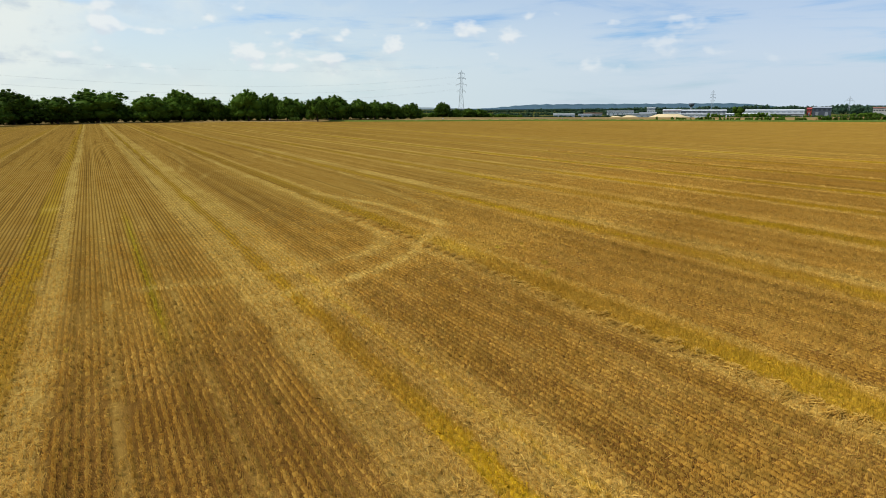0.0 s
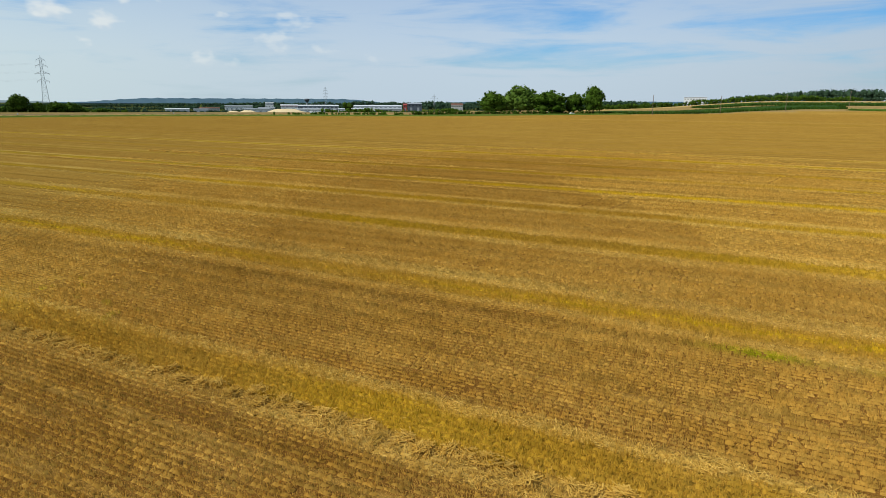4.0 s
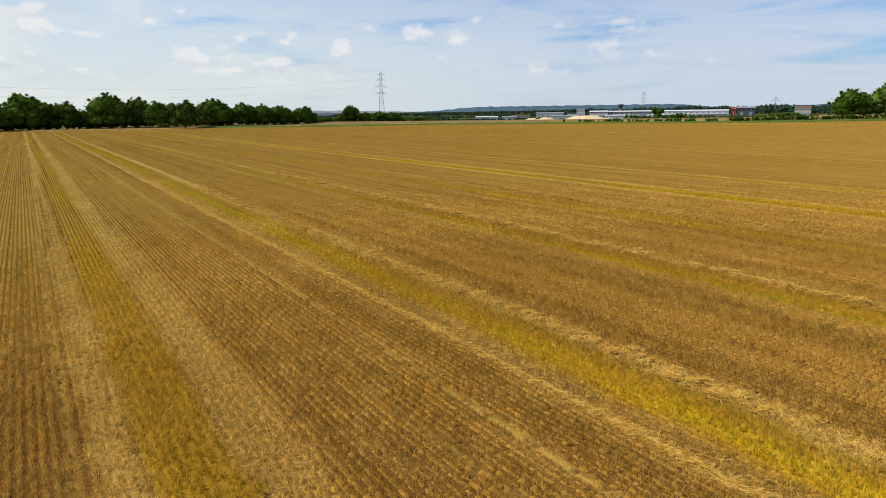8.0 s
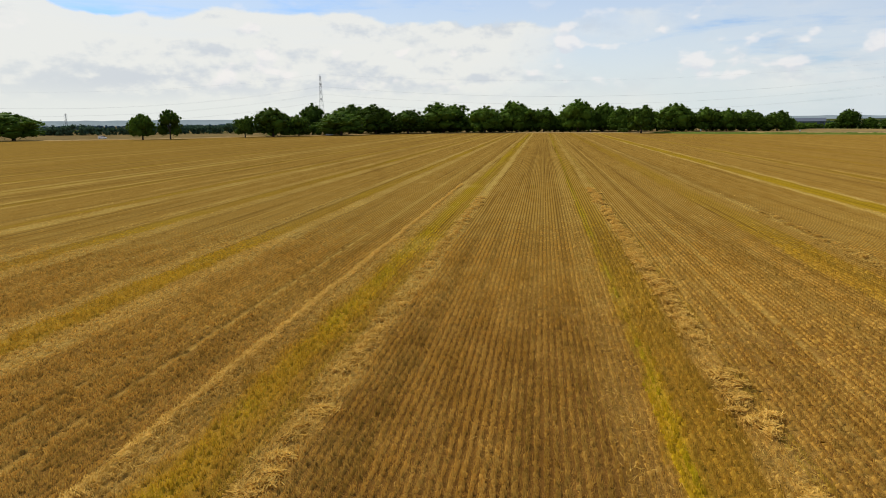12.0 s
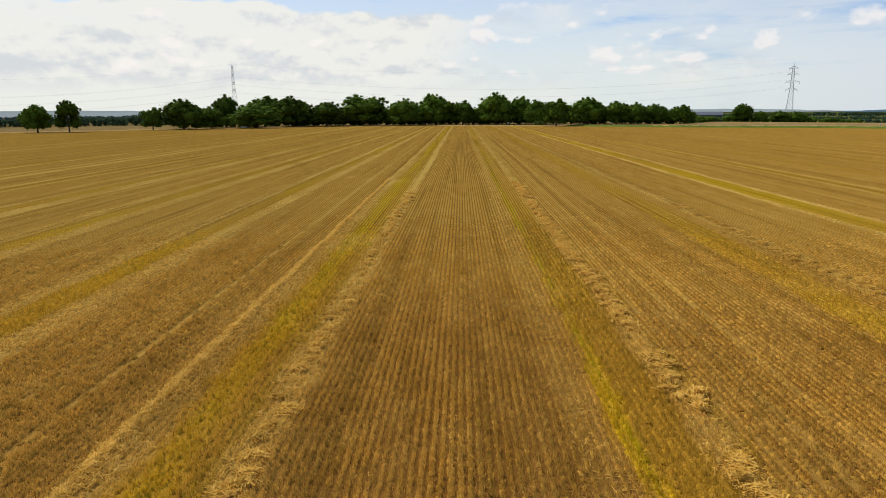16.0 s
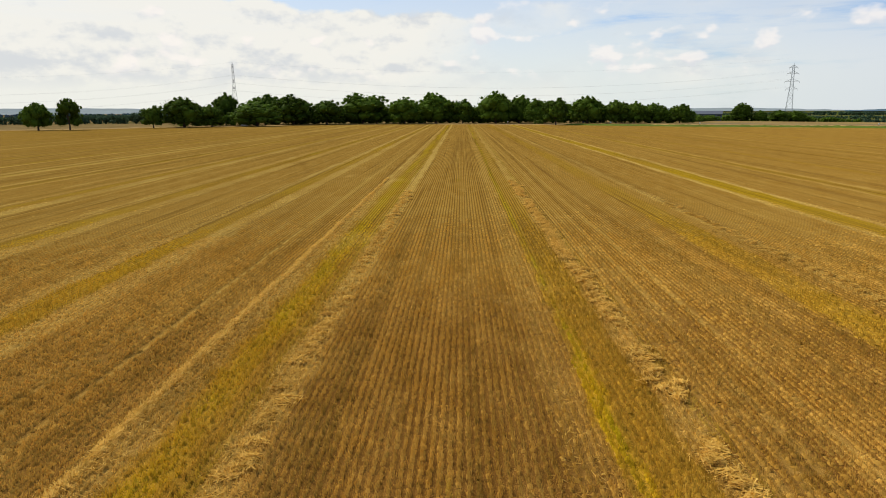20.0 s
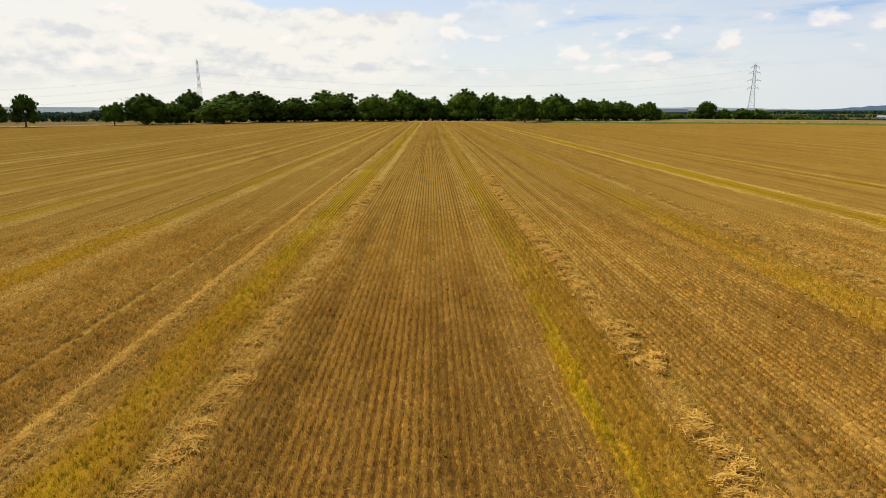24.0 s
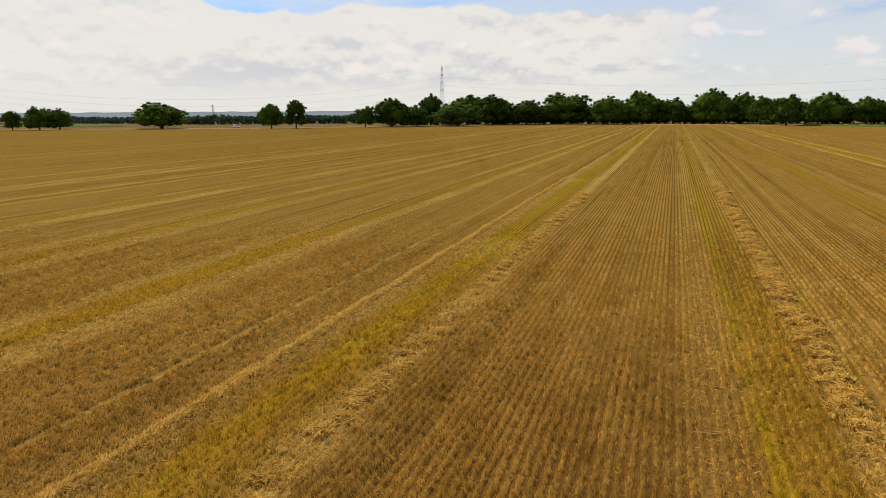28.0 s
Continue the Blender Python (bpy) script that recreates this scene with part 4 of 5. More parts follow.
def make_pylon(x, y, height, turn, label, kind="six"):
    """A lattice tower with four legs, braces, cross-arms and hanging insulators."""
    root = thing("pylon", label, "pylon", "power line pylons", (x, y, float(hill(x, y))), turn)
    s = height / 50.0

    def half(z):
        return (3.4 * (1 - z / 30) + 1.25 * (z / 30)) if z < 30 else 1.25 - 0.6 * (z - 30) / 20

    levels = [0, 7, 13, 18, 22.5, 26.5, 30, 33, 36, 39, 42, 45, 48]
    for sx, sy in ((-1, -1), (1, -1), (1, 1), (-1, 1)):
        bm = bmesh.new()
        for a, b in zip(levels, levels[1:]):
            strut(bm, (sx * half(a) * s, sy * half(a) * s, a * s), (sx * half(b) * s, sy * half(b) * s, b * s), 0.13)
        part("leg", bm, M_STEEL, root)
    for a, b in zip(levels, levels[1:]):
        bm = bmesh.new()
        p, q = half(a) * s, half(b) * s
        for (x0, y0), (x1, y1) in (((-1, -1), (1, -1)), ((1, -1), (1, 1)), ((1, 1), (-1, 1)), ((-1, 1), (-1, -1))):
            strut(bm, (x0 * p, y0 * p, a * s), (x1 * q, y1 * q, b * s), 0.05)
            strut(bm, (x1 * p, y1 * p, a * s), (x0 * q, y0 * q, b * s), 0.05)
            strut(bm, (x0 * q, y0 * q, b * s), (x1 * q, y1 * q, b * s), 0.05)
        part("bracing", bm, M_STEEL, root)
    bm = bmesh.new()
    strut(bm, (0, 0, 47.5 * s), (0, 0, 50 * s), 0.3, 0.12)
    part("peak", bm, M_STEEL, root)
    arms = SIX if kind == "six" else ((36, 12.0), (42, 6.0))
    for z, reach in arms:
        for side in (-1, 1):
            bm = bmesh.new()
            tip, w = (side * reach * s, 0, z * s), half(z) * s
            for y0 in (-w, w):
                strut(bm, (side * w, y0, z * s), tip, 0.12)
                strut(bm, (side * w, y0, (z + 1.6) * s), tip, 0.12)
            for f in (0.33, 0.66):
                q = side * (w + f * (reach * s - w))
                strut(bm, (q, 0, z * s), (q, 0, (z + 1.6 * (1 - f)) * s), 0.08)
            arm = part("cross_arm", bm, M_STEEL, root)
            bm = bmesh.new()
            for k in range(7):
                bmesh.ops.create_cone(bm, cap_ends=True, segments=8, radius1=0.14, radius2=0.07, depth=0.2, matrix=Matrix.Translation((tip[0], 0, tip[2] - 0.3 - 0.25 * k)))
            strut(bm, (tip[0], 0, tip[2]), (tip[0], 0, tip[2] - 2.0), 0.05)
            part("insulator", bm, M_GLASS, arm)
    return root, s, arms


def hang(start, stop, sag, r=0.028):
    """One conductor as a sagging bar."""
    bm = bmesh.new()
    n = 18
    pts = [Vector(start).lerp(Vector(stop), k / n) - Vector((0, 0, 4 * sag * (k / n) * (1 - k / n))) for k in range(n + 1)]
    for p, q in zip(pts, pts[1:]):
        strut(bm, p, q, r, sides=3)
    return bm


def string_line(stations, arms, sag):
    for (xa, ya, ha, ta), (xb, yb, hb, tb) in zip(stations, stations[1:]):
        line = thing("power_line", "thin dark overhead power cables between two pylons", "power line", "power lines")
        for z, reach in arms:
            for side in (-1, 1):
                ends = []
                for x, y, h, turn in ((xa, ya, ha, ta), (xb, yb, hb, tb)):
                    s = h / 50.0
                    ends.append((x + side * reach * s * math.cos(radians(turn)), y + side * reach * s * math.sin(radians(turn)), z * s - 2.0))
                part("cable", hang(*ends, sag), M_CABLE, line)
        ends = [(x, y, h) for x, y, h, turn in ((xa, ya, ha, ta), (xb, yb, hb, tb))]
        part("earth_wire", hang(*ends, sag * 0.8, 0.022), M_CABLE, line)


ROUTE = [(-528, 379, 41.0, 50.0), (-208, 613, 55.5, 109.0), (370, 688, 62.0, -35.0), (888, 689, 41.0, -52.0)]
for k, (x, y, h, turn) in enumerate(ROUTE):
    make_pylon(x, y, h, turn, ("tall grey steel lattice pylon far across the fields", "tall grey lattice pylon rising behind the wood", "tall grey lattice pylon behind a low hedge", "grey lattice pylon in front of warehouses")[k])
string_line(ROUTE[:3], SIX[:3], 15.0)
make_pylon(-1283, 785, 34.0, 50.0, "small grey lattice pylon on the far horizon")
make_pylon(-946, 1173, 33.0, 60.0, "small grey lattice pylon beyond far fields")
make_pylon(1091, 566, 30.0, -60.0, "squat grey lattice pylon with wide arms", "wide")


# ---- field edge, lane, neighbouring land ----
def ribbon(name, line, width, height, mat, label, category, kind="structure", rough=0.25, step=2.0, seed=1, blades=0, blade=0.4):
    """A raised strip of ground or crop along a line, with a ragged top and standing blades."""
    rng = np.random.default_rng(seed)
    pts = []
    for (ax, ay), (bx, by) in zip(line, line[1:]):
        k = max(2, int(math.hypot(bx - ax, by - ay) / step))
        for s in np.linspace(0, 1, k, endpoint=False):
            pts.append((ax + s * (bx - ax), ay + s * (by - ay), (bx - ax), (by - ay)))
    verts, faces = [], []
    cols = 7
    for i, (x, y, dx, dy) in enumerate(pts):
        ln = math.hypot(dx, dy)
        nx, ny = -dy / ln, dx / ln
        for c in range(cols):
            f = c / (cols - 1)
            up = 0.0 if c in (0, cols - 1) else height * (0.8 if blades else 1.0) * (1 + rough * rng.normal(0, 1)) * min(1.0, i / 5, (len(pts) - 1 - i) / 5)
            px, py = x + nx * width * (f - 0.5), y + ny * width * (f - 0.5)
            verts.append((px, py, float(hill(px, py)) + (max(up, 0.05) if c not in (0, cols - 1) else -0.1)))
    for i in range(len(pts) - 1):
        for c in range(cols - 1):
            a = i * cols + c
            faces.append((a, a + 1, a + cols + 1, a + cols))
    for k in range(blades):
        x, y, dx, dy = pts[int(rng.integers(0, len(pts)))]
        ln, f, g = math.hypot(dx, dy), rng.uniform(-0.55, 0.55), rng.uniform(-1, 1) * step
        px, py = x + (dx * g - dy * width * f) / ln, y + (dy * g + dx * width * f) / ln
        z, turn, tall = float(hill(px, py)), rng.uniform(0, math.pi), height * rng.uniform(0.7, 1.15)
        ox, oy, q = blade * math.cos(turn), blade * math.sin(turn), len(verts)
        verts += [(px - ox, py - oy, z - 0.05), (px + ox, py + oy, z - 0.05), (px + ox * rng.uniform(-1, 1), py + oy * rng.uniform(-1, 1), z + tall)]
        faces.append((q, q + 1, q + 2))
    return tagged(mesh_ob(name, verts, faces, mat), label, category, kind=kind)


EDGE = [(72, 391), (125, 345), (190, 311), (248, 244), (294, 168), (357, 130), (446, 68)]
ribbon("verge", EDGE, 13, 0.7, M_OLIVE, "narrow olive green grass verge along the field", "verge", seed=2, rough=0.18, step=1.2)
ribbon("dry_margin", [(x + 14, y + 14) for x, y in EDGE[:5]], 24, 0.45, M_DRY, "dry tawny grass margin beyond the verge", "verge", seed=3, blades=5000)
ribbon("weedy_verge", [(x + 12, y + 13) for x, y in EDGE[4:]], 24, 0.5, M_VERGE, "wide verge of rank green weeds by the field", "verge", seed=21, rough=0.3, step=1.6, blades=6000, blade=0.5)
ribbon("tawny_bank", [(x + 26, y + 27) for x, y in EDGE[4:]], 5, 1.5, M_DRY, "tall tawny grass on the bank under the trees", "verge", seed=22, rough=0.3, step=1.8, blades=3000, blade=0.4)
ribbon("west_margin", [(-900, 296), (-360, 306), (-257, 319), (-203, 341), (-178, 371), (-132, 397), (-87, 439), (-20, 439), (14, 424), (66, 396)], 6, 0.35, M_DRY, "dry grass margin along the wood", "verge", seed=4, blades=4000)
ribbon("west_grass", [(-640, 420), (-520, 400), (-400, 380)], 30, 0.5, M_VERGE, "strip of green grass by the far trees", "verge", seed=5, blades=3000)
ribbon("lane", [(100, 455), (205, 385), (310, 332), (385, 283), (440, 215)], 5, 0.04, M_ASPHALT, "grey asphalt country lane beyond the field", "road", rough=0.0, step=12)
ribbon("young_maize", [(448, 94), (514, 46), (584, 0), (622, -60), (622, -100)], 34, 2.3, M_MAIZE, "dark green maize along the field edge", "maize", "stuff", 0.15, 1.5, 9, 9000, 0.5)
ribbon("maize_strip", [(640, 30), (672, -19), (664, -110), (648, -199), (625, -274), (589, -357), (540, -440)], 26, 2.3, M_MAIZE, "tall dark green maize beyond the field", "maize", "stuff", 0.22, 1.6, 6, 14000, 0.6)
ribbon("near_grass", [(598, -100), (566, -178), (484, -226), (354, -247), (200, -310)], 15, 1.1, M_VERGE, "bright green grass strip along the field", "verge", seed=7, blades=7000, blade=0.6)
ribbon("ripe_field", [(620, 190), (760, 110), (800, 30), (806, -60), (790, -180), (740, -300)], 60, 0.5, M_RIPE, "ripe tawny cereal field on rising ground", "field", seed=8, rough=0.1, step=10)
thicket("roadside_hedge", [(300, 185), (345, 172), (385, 150), (410, 120), (424, 92)], 3.0, 4, 2.0, 0.30, M_LEAF, "low dark green roadside hedge", 12, 16)
thicket("low_bushes", [(262, 262), (285, 215), (300, 190)], 2.4, 3, 6.0, 0.30, M_LEAF, "scattered low bushes on the verge", 13, 16)

# hedgerow trees and woods further off, one strip each
for k, (line, h, w, step, size, mat, label) in enumerate((
        ([(330, 505, 0.9), (370, 520, 0.4), (420, 545, 0.8), (520, 560, 0.4), (640, 640, 0.6)], 5.0, 14, 3.2, 0.6, M_LEAF_FAR_HAZE, "far belt of dark green bushes"),
        ([(395, 330, 0.9), (406, 317, 0.25), (424, 300), (436, 284, 0.2), (455, 258, 0.3), (470, 240, 0.8), (482, 222, 0.3)], 5.0, 8, 5.0, 0.5, M_LEAF, "bushes beyond the lane"),
        ([(428, 327), (432, 323)], 10.0, 4, 2.0, 0.5, M_LEAF, "large dark bush beyond the lane"),
        ([(560, 420), (640, 360), (680, 300, 0.7), (690, 240, 0.7)], 4.2, 18, 6.0, 0.7, M_LEAF_FAR_HAZE, "belt of trees in front of the warehouses"),
        ([(480, 560), (560, 520), (620, 470)], 4.0, 20, 8.0, 0.7, M_LEAF_FAR_HAZE, "scattered trees by the works"),
        ([(560, 235), (640, 200), (720, 150)], 8.5, 14, 4.0, 0.7, M_LEAF_FAR_HAZE, "green trees beside the lane"),
        ([(330, 900, 0.3), (600, 860, 0.45), (900, 760, 0.8), (1000, 600), (1000, 420), (960, 250)], 11.5, 50, 5.0, 1.2, M_LEAF_FAR_HAZE, "far trees behind the warehouses"),
        ([(640, 1500, 0.4), (1300, 1100, 0.8), (1600, 700), (1500, 350), (1300, 180)], 17.0, 60, 8.0, 1.8, M_LEAF_FAR_HAZE, "far wooded country"),
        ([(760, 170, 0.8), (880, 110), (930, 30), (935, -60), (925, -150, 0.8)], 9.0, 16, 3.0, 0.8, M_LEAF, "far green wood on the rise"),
        ([(1100, 40, 0.3), (1105, -20, 0.75), (1100, -100), (1085, -190), (1060, -290, 0.95), (1020, -380, 0.7), (960, -480, 0.35), (900, -560, 0.3)], 21.0, 34, 2.6, 1.2, M_LEAF_FAR_HAZE, "long green wood on the rise"),
        ([(-1500, 500), (-1000, 900), (-500, 1100), (-260, 1150)], 8.0, 60, 7.0, 1.4, M_LEAF_HAZE, "far line of trees"),
        ([(-480, 640, 0.5), (-290, 660), (-230, 640)], 9.0, 24, 5.0, 0.9, M_LEAF_FAR_HAZE, "far hedge with trees"))):
    thicket("far_trees", line, h, w, step, size, mat, label, 30 + k)


def ridge(name, az0, az1, dist, low, high, label, seed, mat):
    """A wooded ridge on the horizon."""
    verts, faces = [], []
    n = 90
    for i in range(n + 1):
        a = radians(az0 + (az1 - az0) * i / n)
        f = i / n
        ends = float(sstep(f, 0.0, 0.25) * sstep(f, 1.0, 0.8))
        up = ends * high + 2.2 * math.sin(i * 1.7) * math.sin(i * 0.31 + seed) + 1.5 * noise.noise((i * 0.9, seed, 0))
        for r, z in ((dist - 500, -2), (dist - 120, up * 0.6), (dist, up), (dist + 400, -2)):
            verts.append((r * math.sin(a), r * math.cos(a), z))
    for i in range(n):
        for c in range(3):
            q = i * 4 + c
            faces.append((q, q + 1, q + 5, q + 4))
    return tagged(mesh_ob(name, verts, faces, mat), label, "hills", kind="structure")


ridge("backdrop_ridge", 32, 60, 3600, 14, 24, "low wooded ridge hazed blue-green on the horizon", 1, M_LEAF_HAZE)
ridge("backdrop_hills", 60, 100, 4200, 10, 17, "hazy low hills on the horizon", 2, M_LEAF_HAZE)
ridge("backdrop_west", -70, -18, 3900, 12, 30, "hazy blue hills beyond the fields", 3, M_HAZE_HILLS)
ridge("backdrop_north", -16, 34, 4300, 8, 16, "faint hazy horizon beyond the wood", 4, M_HAZE_HILLS)


# ---- the works, farm and town beyond ----
def make_hall(x, y, wide, top, turn, deep, wall, roof, label, doors=3, name="warehouse", band=None, gable=0.12):
    """A shed with walls on a plinth, a low gabled roof, doors and a strip of windows on the side that faces the field."""
    z0 = float(hill(x, y)) - 0.3
    h = top - z0
    root = thing(name, label, "building", "buildings beyond the field", (x, y, z0), turn)
    eave = h * (1 - gable)
    bm = bmesh.new()
    for x0, x1, y0, y1 in ((-wide / 2, wide / 2, -deep / 2, -deep / 2 + 0.4), (-wide / 2, wide / 2, deep / 2 - 0.4, deep / 2), (-wide / 2, -wide / 2 + 0.4, -deep / 2 + 0.4, deep / 2 - 0.4), (wide / 2 - 0.4, wide / 2, -deep / 2 + 0.4, deep / 2 - 0.4)):
        box(bm, x0, x1, y0, y1, 0, eave)
    part("wall", bm, wall, root)
    bm = bmesh.new()
    v = [bm.verts.new(p) for p in ((-wide / 2 - 0.4, -deep / 2 - 0.5, eave), (wide / 2 + 0.4, -deep / 2 - 0.5, eave), (wide / 2 + 0.4, 0, h), (-wide / 2 - 0.4, 0, h), (-wide / 2 - 0.4, deep / 2 + 0.5, eave), (wide / 2 + 0.4, deep / 2 + 0.5, eave))]
    for f in ((0, 1, 2, 3), (3, 2, 5, 4), (0, 3, 4), (1, 5, 2), (0, 4, 5, 1)):
        bm.faces.new([v[i] for i in f])
    part("roof", bm, roof, root)
    for k in range(doors):
        q = wide * ((k + 0.5) / doors - 0.5)
        bm = bmesh.new()
        box(bm, q - wide / doors * 0.16, q + wide / doors * 0.16, -deep / 2 - 0.12, -deep / 2 - 0.02, 0.3, 0.3 + eave * 0.55, 0.03)
        part("door", bm, M_GREY if wall is not M_GREY else M_WHITE, root)
    for k in range(doors * 2):
        q = wide * ((k + 0.5) / (doors * 2) - 0.5)
        bm = bmesh.new()
        box(bm, q - wide / doors * 0.14, q + wide / doors * 0.14, -deep / 2 - 0.10, -deep / 2 - 0.02, eave * 0.74, eave * 0.84, 0.02)
        part("window", bm, M_GREY if wall is M_WHITE else M_GLASS, root)
    if band:
        bm = bmesh.new()
        box(bm, -wide / 2, wide / 2, -deep / 2 - 0.16, -deep / 2 - 0.02, eave * 0.88, eave * 0.99)
        part("fascia", bm, band, root)
    return root


make_hall(598, 535, 22, 5.1, -50, 30, M_WHITE, M_WHITE, "white clad warehouse with a pale roof", 2, band=M_RED)
make_hall(637, 519, 58, 4.6, -53, 34, M_GREY, M_WHITE, "long grey clad warehouse with a white roof", 5)
make_hall(240, 592, 30, 7.6, -22, 16, M_DARK, M_DARK, "long dark shed behind a hedge", 3, "barn", gable=0.3)
make_hall(560, 470, 34, 0.4, -52, 14, M_WHITE, M_WHITE, "low white works building behind sand", 4)
make_hall(520, 520, 30, 0.6, -47, 14, M_WHITE, M_GREY, "low white works building", 4)
make_hall(610, 440, 40, 0.6, -56, 14, M_WHITE, M_WHITE, "long low white shed before warehouses", 5)
make_hall(600, 501, 20, 0.9, -52, 14, M_WHITE, M_GREY, "low white works building", 3)
make_hall(665, 444, 74, 4.7, -58, 40, M_WHITE, M_WHITE, "long white warehouse behind trees", 6)
make_hall(649, 411, 34, 0.2, -59, 16, M_CONCRETE, M_GREY, "low pale grey shed", 3)
make_hall(695, 412, 5, 6.6, -61, 10, M_RED, M_RED, "red clad block by the warehouses", 1)
make_hall(728, 415, 20, 7.7, -61, 22, M_DARK, M_GREY, "dark grey warehouse beside the red block", 2)
make_hall(719, 344, 16, 7.2, -65, 14, M_CONCRETE, M_TILE, "pale building with a tiled roof", 3, "house")
make_hall(609, 584, 22, 1.1, -48, 14, M_WHITE, M_GREY, "low white works building", 3)
make_hall(687, 647, 12, 7.4, -48, 10, M_WHITE, M_WHITE, "white block rising above the works", 3, "tower_block", gable=0.04)
make_hall(435, 559, 25, 1.0, -41, 14, M_WHITE, M_WHITE, "low white buildings among bushes", 4)
make_hall(470, 560, 16, 0.4, -44, 12, M_WHITE, M_GREY, "low white building among bushes", 3)
make_hall(656, 680, 40, 2.9, -46, 16, M_WHITE, M_GREY, "long low white works building", 6)
make_hall(560, 640, 26, 0.6, -44, 12, M_CONCRETE, M_TILE, "low pale house row with tiled roofs", 6, "house")
make_hall(747, -385, 20, 16.0, -114, 16, M_WHITE, M_GREY, "white farm building with a grey roof", 3, "farm_building", gable=0.4)
make_hall(740, -402, 17, 16.4, -115, 14, M_WHITE, M_TILE, "white farmhouse with a tiled roof", 4, "farmhouse", gable=0.35)
make_hall(751, -427, 22, 17.0, -116, 18, M_DARK, M_GREY, "dark timber barn at the farm", 2, "barn", gable=0.45)
make_hall(1080, 65, 36, 19.5, -86, 20, M_WHITE, M_WHITE, "pale hall far across the maize", 4, gable=0.06)


def make_water_tower(x, y, top, r, label, mat, name="water_tower"):
    z0 = float(hill(x, y))
    root = thing(name, label, "water tower", at=(x, y, z0))
    h = top - z0
    bm = bmesh.new()
    strut(bm, (0, 0, 0), (0, 0, h * 0.7), r * 0.34, r * 0.28, 14)
    part("shaft", bm, mat, root)
    bm = bmesh.new()
    strut(bm, (0, 0, h * 0.66), (0, 0, h * 0.88), r * 0.3, r, 18)
    strut(bm, (0, 0, h * 0.88), (0, 0, h * 0.97), r, r * 0.95, 18)
    part("tank", bm, M_DARK if mat is M_GREY else mat, root)
    bm = bmesh.new()
    strut(bm, (0, 0, h * 0.97), (0, 0, h), r * 0.9, r * 0.2, 18)
    part("roof", bm, M_GREY, root)


make_water_tower(723, 603, 13.6, 4.2, "grey mushroom-shaped water tower over the town", M_GREY)
make_water_tower(1201, -282, 35.5, 3.9, "white water tower rising above the wood", M_WHITE)
make_water_tower(1094, -463, 29.5, 5.0, "broad white water tank behind the far trees", M_WHITE)


def make_heap(x, y, long, wide, high, turn, seed):
    """A heap of quarried sand with slumped sides."""
    n, m = 36, 22
    verts, faces = [], []
    for j in range(m):
        for i in range(n):
            u, v = 2 * i / (n - 1) - 1, 2 * j / (m - 1) - 1
            e = max(0.0, 1 - math.sqrt(u * u + v * v))
            z = high * min(1.0, e * 1.7) * (0.86 + 0.3 * noise.noise((u * 2.2 + seed, v * 2.2, seed)))
            verts.append((u * long / 2, v * wide / 2, z - 0.15))
    for j in range(m - 1):
        for i in range(n - 1):
            q = j * n + i
            faces.append((q, q + 1, q + n + 1, q + n))
    ob = mesh_ob("sand_heap", verts, faces, M_SAND)
    ob.matrix_basis = pose(x, y, float(hill(x, y)), 0, 0, turn)
    for p in ob.data.polygons:
        p.use_smooth = True
    tagged(ob, "heap of pale yellow quarried sand", "sand heap", "sand heaps beyond the lane")


make_heap(372, 352, 36, 20, 3.6, -47, 1)
make_heap(352, 378, 16, 12, 1.8, -47, 2)
make_heap(345, 388, 12, 10, 1.4, -47, 3)


# ---- roadside things ----
def make_post(x, y, high, label):
    """A wooden line pole with a cross-arm and insulators."""
    root = thing("utility_pole", label, "utility pole", "poles along the lane", (x, y, float(hill(x, y))), 25)
    bm = bmesh.new()
    strut(bm, (0, 0, -0.3), (0, 0, high), 0.24, 0.17, 9)
    part("pole", bm, M_WOOD, root)
    bm = bmesh.new()
    box(bm, -1.1, 1.1, -0.08, 0.08, high - 0.9, high - 0.72, 0.02)
    arm = part("cross_arm", bm, M_WOOD, root)
    for q in (-1.0, 0.0, 1.0):
        bm = bmesh.new()
        strut(bm, (q, 0, high - 0.72), (q, 0, high - 0.4), 0.09, 0.05, 8)
        part("insulator", bm, M_WHITE, arm)


POLES = [(424, 47), (497, 3), (577, -48), (632, -103), (640, -160), (597, -215), (570, -292), (520, -340)]
for k, (x, y) in enumerate(POLES):
    make_post(x, y, 15.0, "tall dark wooden line pole beside the lane")


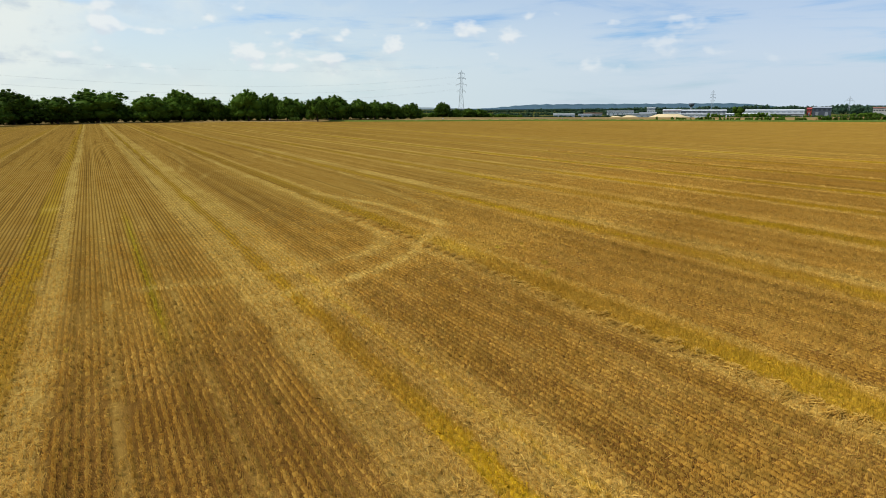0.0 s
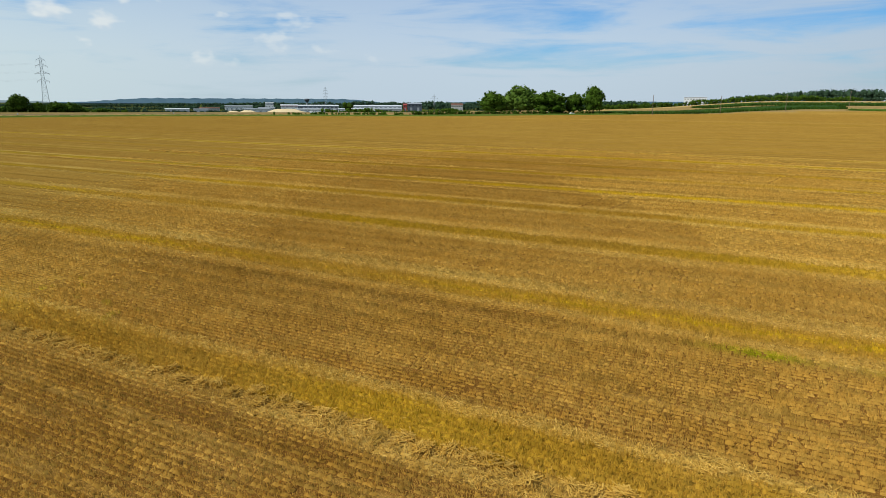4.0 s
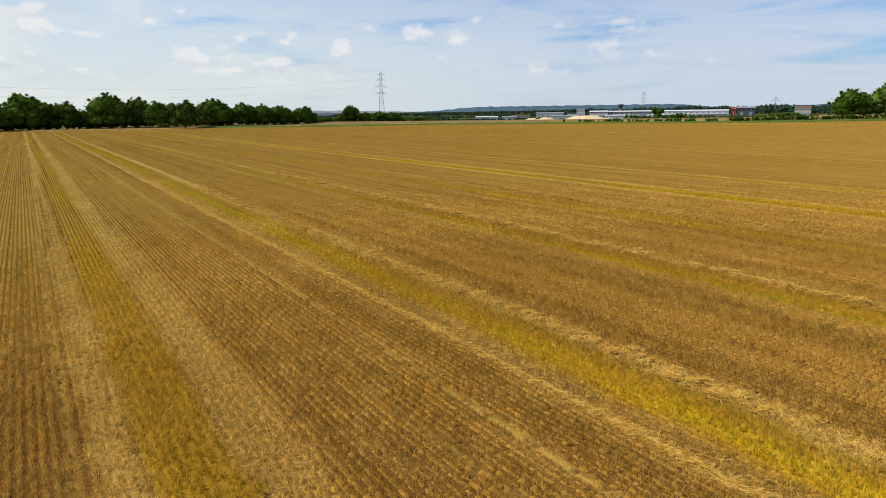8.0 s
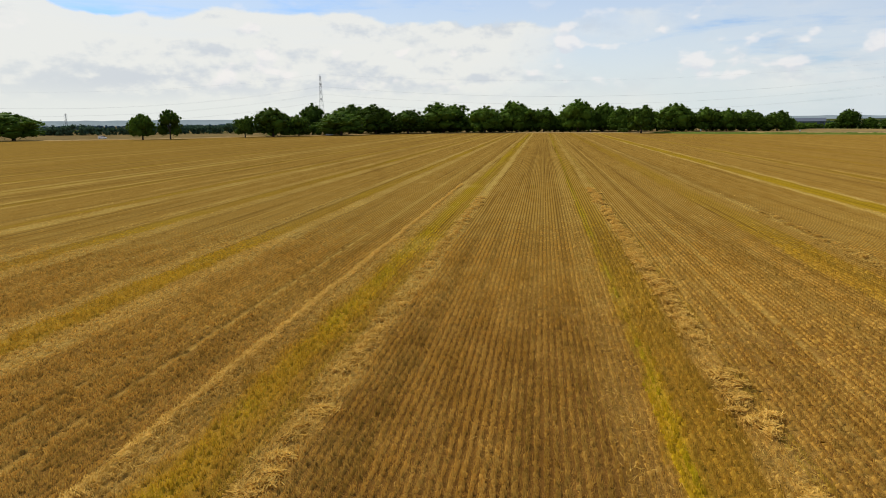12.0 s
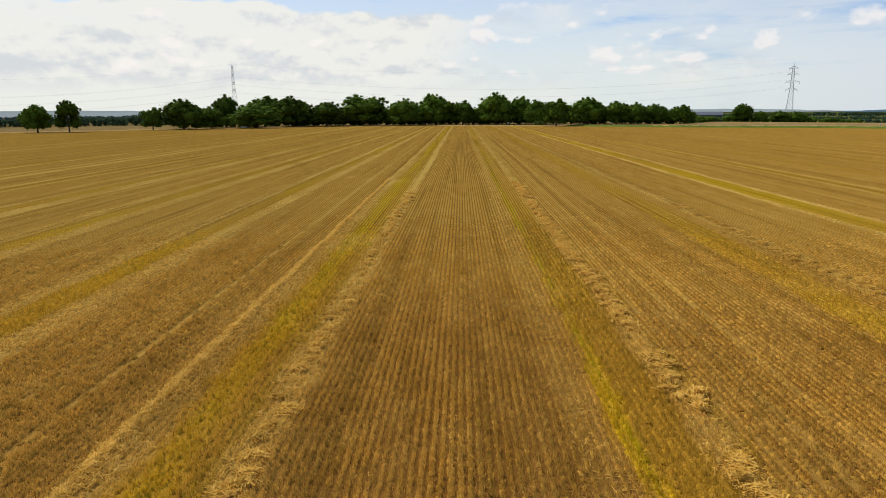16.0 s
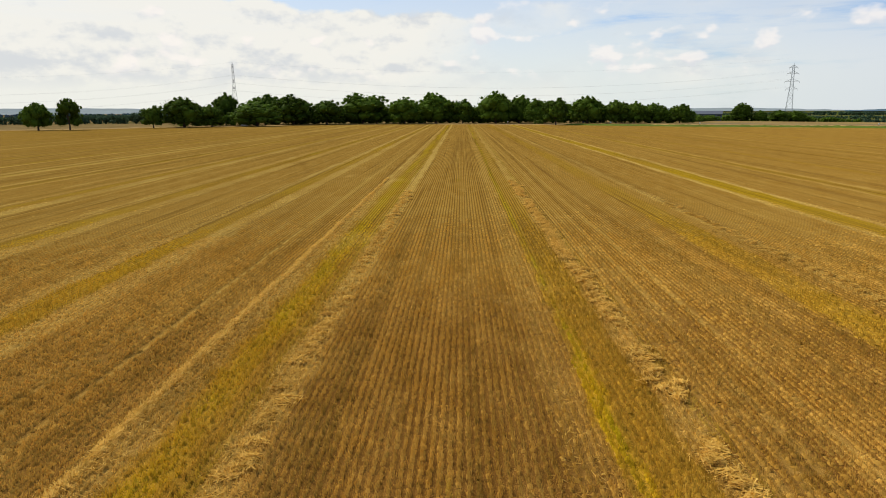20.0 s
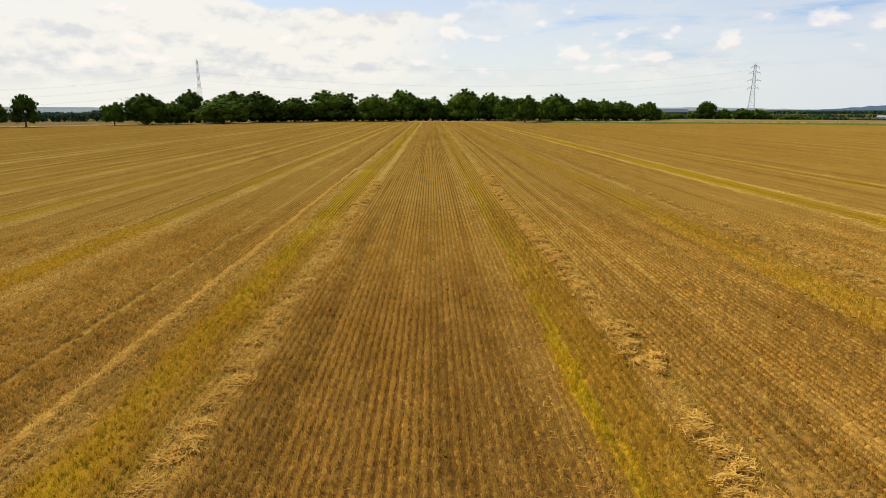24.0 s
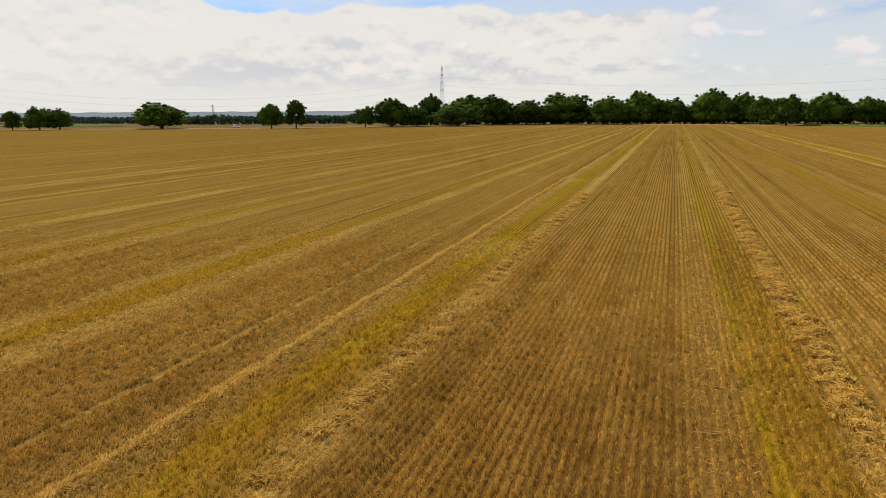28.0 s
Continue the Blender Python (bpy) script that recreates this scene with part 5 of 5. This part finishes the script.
def make_vehicle(x, y, turn, kind, paint, label):
    """A parked van or car with body, windows, wheels, lamps and bumpers."""
    root = thing("van" if kind == "van" else "car", label, "van" if kind == "van" else "car", "vehicles on the lane", (x, y, float(hill(x, y)) + 0.07), turn)
    side = [(-2.3, 0.35), (2.25, 0.35), (2.35, 0.75), (2.2, 1.05), (1.35, 1.2), (0.75, 1.85), (-2.2, 1.95), (-2.35, 1.0)] if kind == "van" else \
           [(-2.1, 0.32), (2.1, 0.32), (2.2, 0.6), (2.0, 0.85), (1.0, 0.95), (0.35, 1.42), (-1.1, 1.45), (-1.9, 1.0), (-2.2, 0.9)]
    w = 0.92 if kind == "van" else 0.86
    bm = bmesh.new()
    rows = []
    for q, f in ((-w, 0.97), (-w * 0.97, 1.0), (w * 0.97, 1.0), (w, 0.97)):
        rows.append([bm.verts.new((px * f, q * (0.9 if pz > 1.25 else 1.0), 0.35 + (pz - 0.35) * f)) for px, pz in side])
    for p, q in zip(rows, rows[1:]):
        for i in range(len(side)):
            j = (i + 1) % len(side)
            bm.faces.new((p[i], p[j], q[j], q[i]))
    bm.faces.new(rows[0][::-1])
    bm.faces.new(rows[-1])
    bmesh.ops.recalc_face_normals(bm, faces=bm.faces)
    part("body", bm, paint, root)
    top, low = (1.72, 1.25) if kind == "van" else (1.34, 0.98)
    for q in (-1, 1):
        for x0, x1 in (((0.05, 0.7),) if kind == "van" else ((-0.95, -0.2), (-0.1, 0.45))):
            bm = bmesh.new()
            box(bm, x0, x1, q * w * 0.92 - 0.05, q * w * 0.92 + 0.05, low, top, 0.02)
            part("side_window", bm, M_GLASS, root)
    bm = bmesh.new()
    ends = ((1.36, 1.22), (0.80, 1.80)) if kind == "van" else ((0.98, 0.98), (0.40, 1.40))
    v = [bm.verts.new((ends[i][0] + 0.03, s * w * 0.82, ends[i][1] + 0.03)) for i, s in ((0, -1), (0, 1), (1, 1), (1, -1))]
    face = bm.faces.new(v)
    bmesh.ops.solidify(bm, geom=[face], thickness=0.02)
    part("windscreen", bm, M_GLASS, root)
    for px in (-1.4, 1.4):
        for q in (-1, 1):
            bm = bmesh.new()
            strut(bm, (px, q * (w - 0.12), 0.33), (px, q * (w + 0.03), 0.33), 0.33, sides=16)
            wheel = part("wheel", bm, M_TYRE, root)
            bm = bmesh.new()
            strut(bm, (px, q * (w + 0.02), 0.33), (px, q * (w + 0.05), 0.33), 0.2, sides=12)
            part("rim", bm, M_STEEL, wheel)
    for px, mat, name in ((2.24, M_WHITE, "headlight"), (-2.24, M_LIGHT, "tail_light")):
        for q in (-1, 1):
            bm = bmesh.new()
            box(bm, px - 0.06, px + 0.06, q * w * 0.8 - 0.12, q * w * 0.8 + 0.12, 0.66, 0.84, 0.02)
            part(name, bm, mat, root)
    for px in (2.3, -2.3) if kind == "van" else (2.12, -2.12):
        bm = bmesh.new()
        box(bm, px - 0.08, px + 0.08, -w * 0.95, w * 0.95, 0.36, 0.55, 0.03)
        part("bumper", bm, M_DARK, root)


make_vehicle(322, 284, -40, "van", M_VAN, "small white van on the country lane")
make_vehicle(412, 105, -38, "car", M_VAN, "white car by the roadside trees")
make_vehicle(96, 441, -30, "car", M_BLUE, "dark car beside the lone oak")
make_vehicle(-255, 346, 5, "van", M_VAN, "white van behind the lone oaks")
make_vehicle(-128, 391, 20, "car", M_VAN, "white car parked under the wood edge")


def make_marker(x, y, high, label, mat):
    root = thing("marker_post", label, "post", "marker posts on the field edge", (x, y, float(hill(x, y))))
    bm = bmesh.new()
    strut(bm, (0, 0, -0.1), (0, 0, high), 0.09, 0.08, 8)
    part("post", bm, mat, root)
    bm = bmesh.new()
    box(bm, -0.35, 0.35, -0.05, 0.05, high - 0.1, high + 0.6, 0.02)
    part("board", bm, M_WHITE, root)


for x, y in ((398, 120), (38, 403), (96, 372), (135, 338), (205, 300)):
    make_marker(x, y, 1.6, "white marker board on a post at the field edge", M_WOOD)
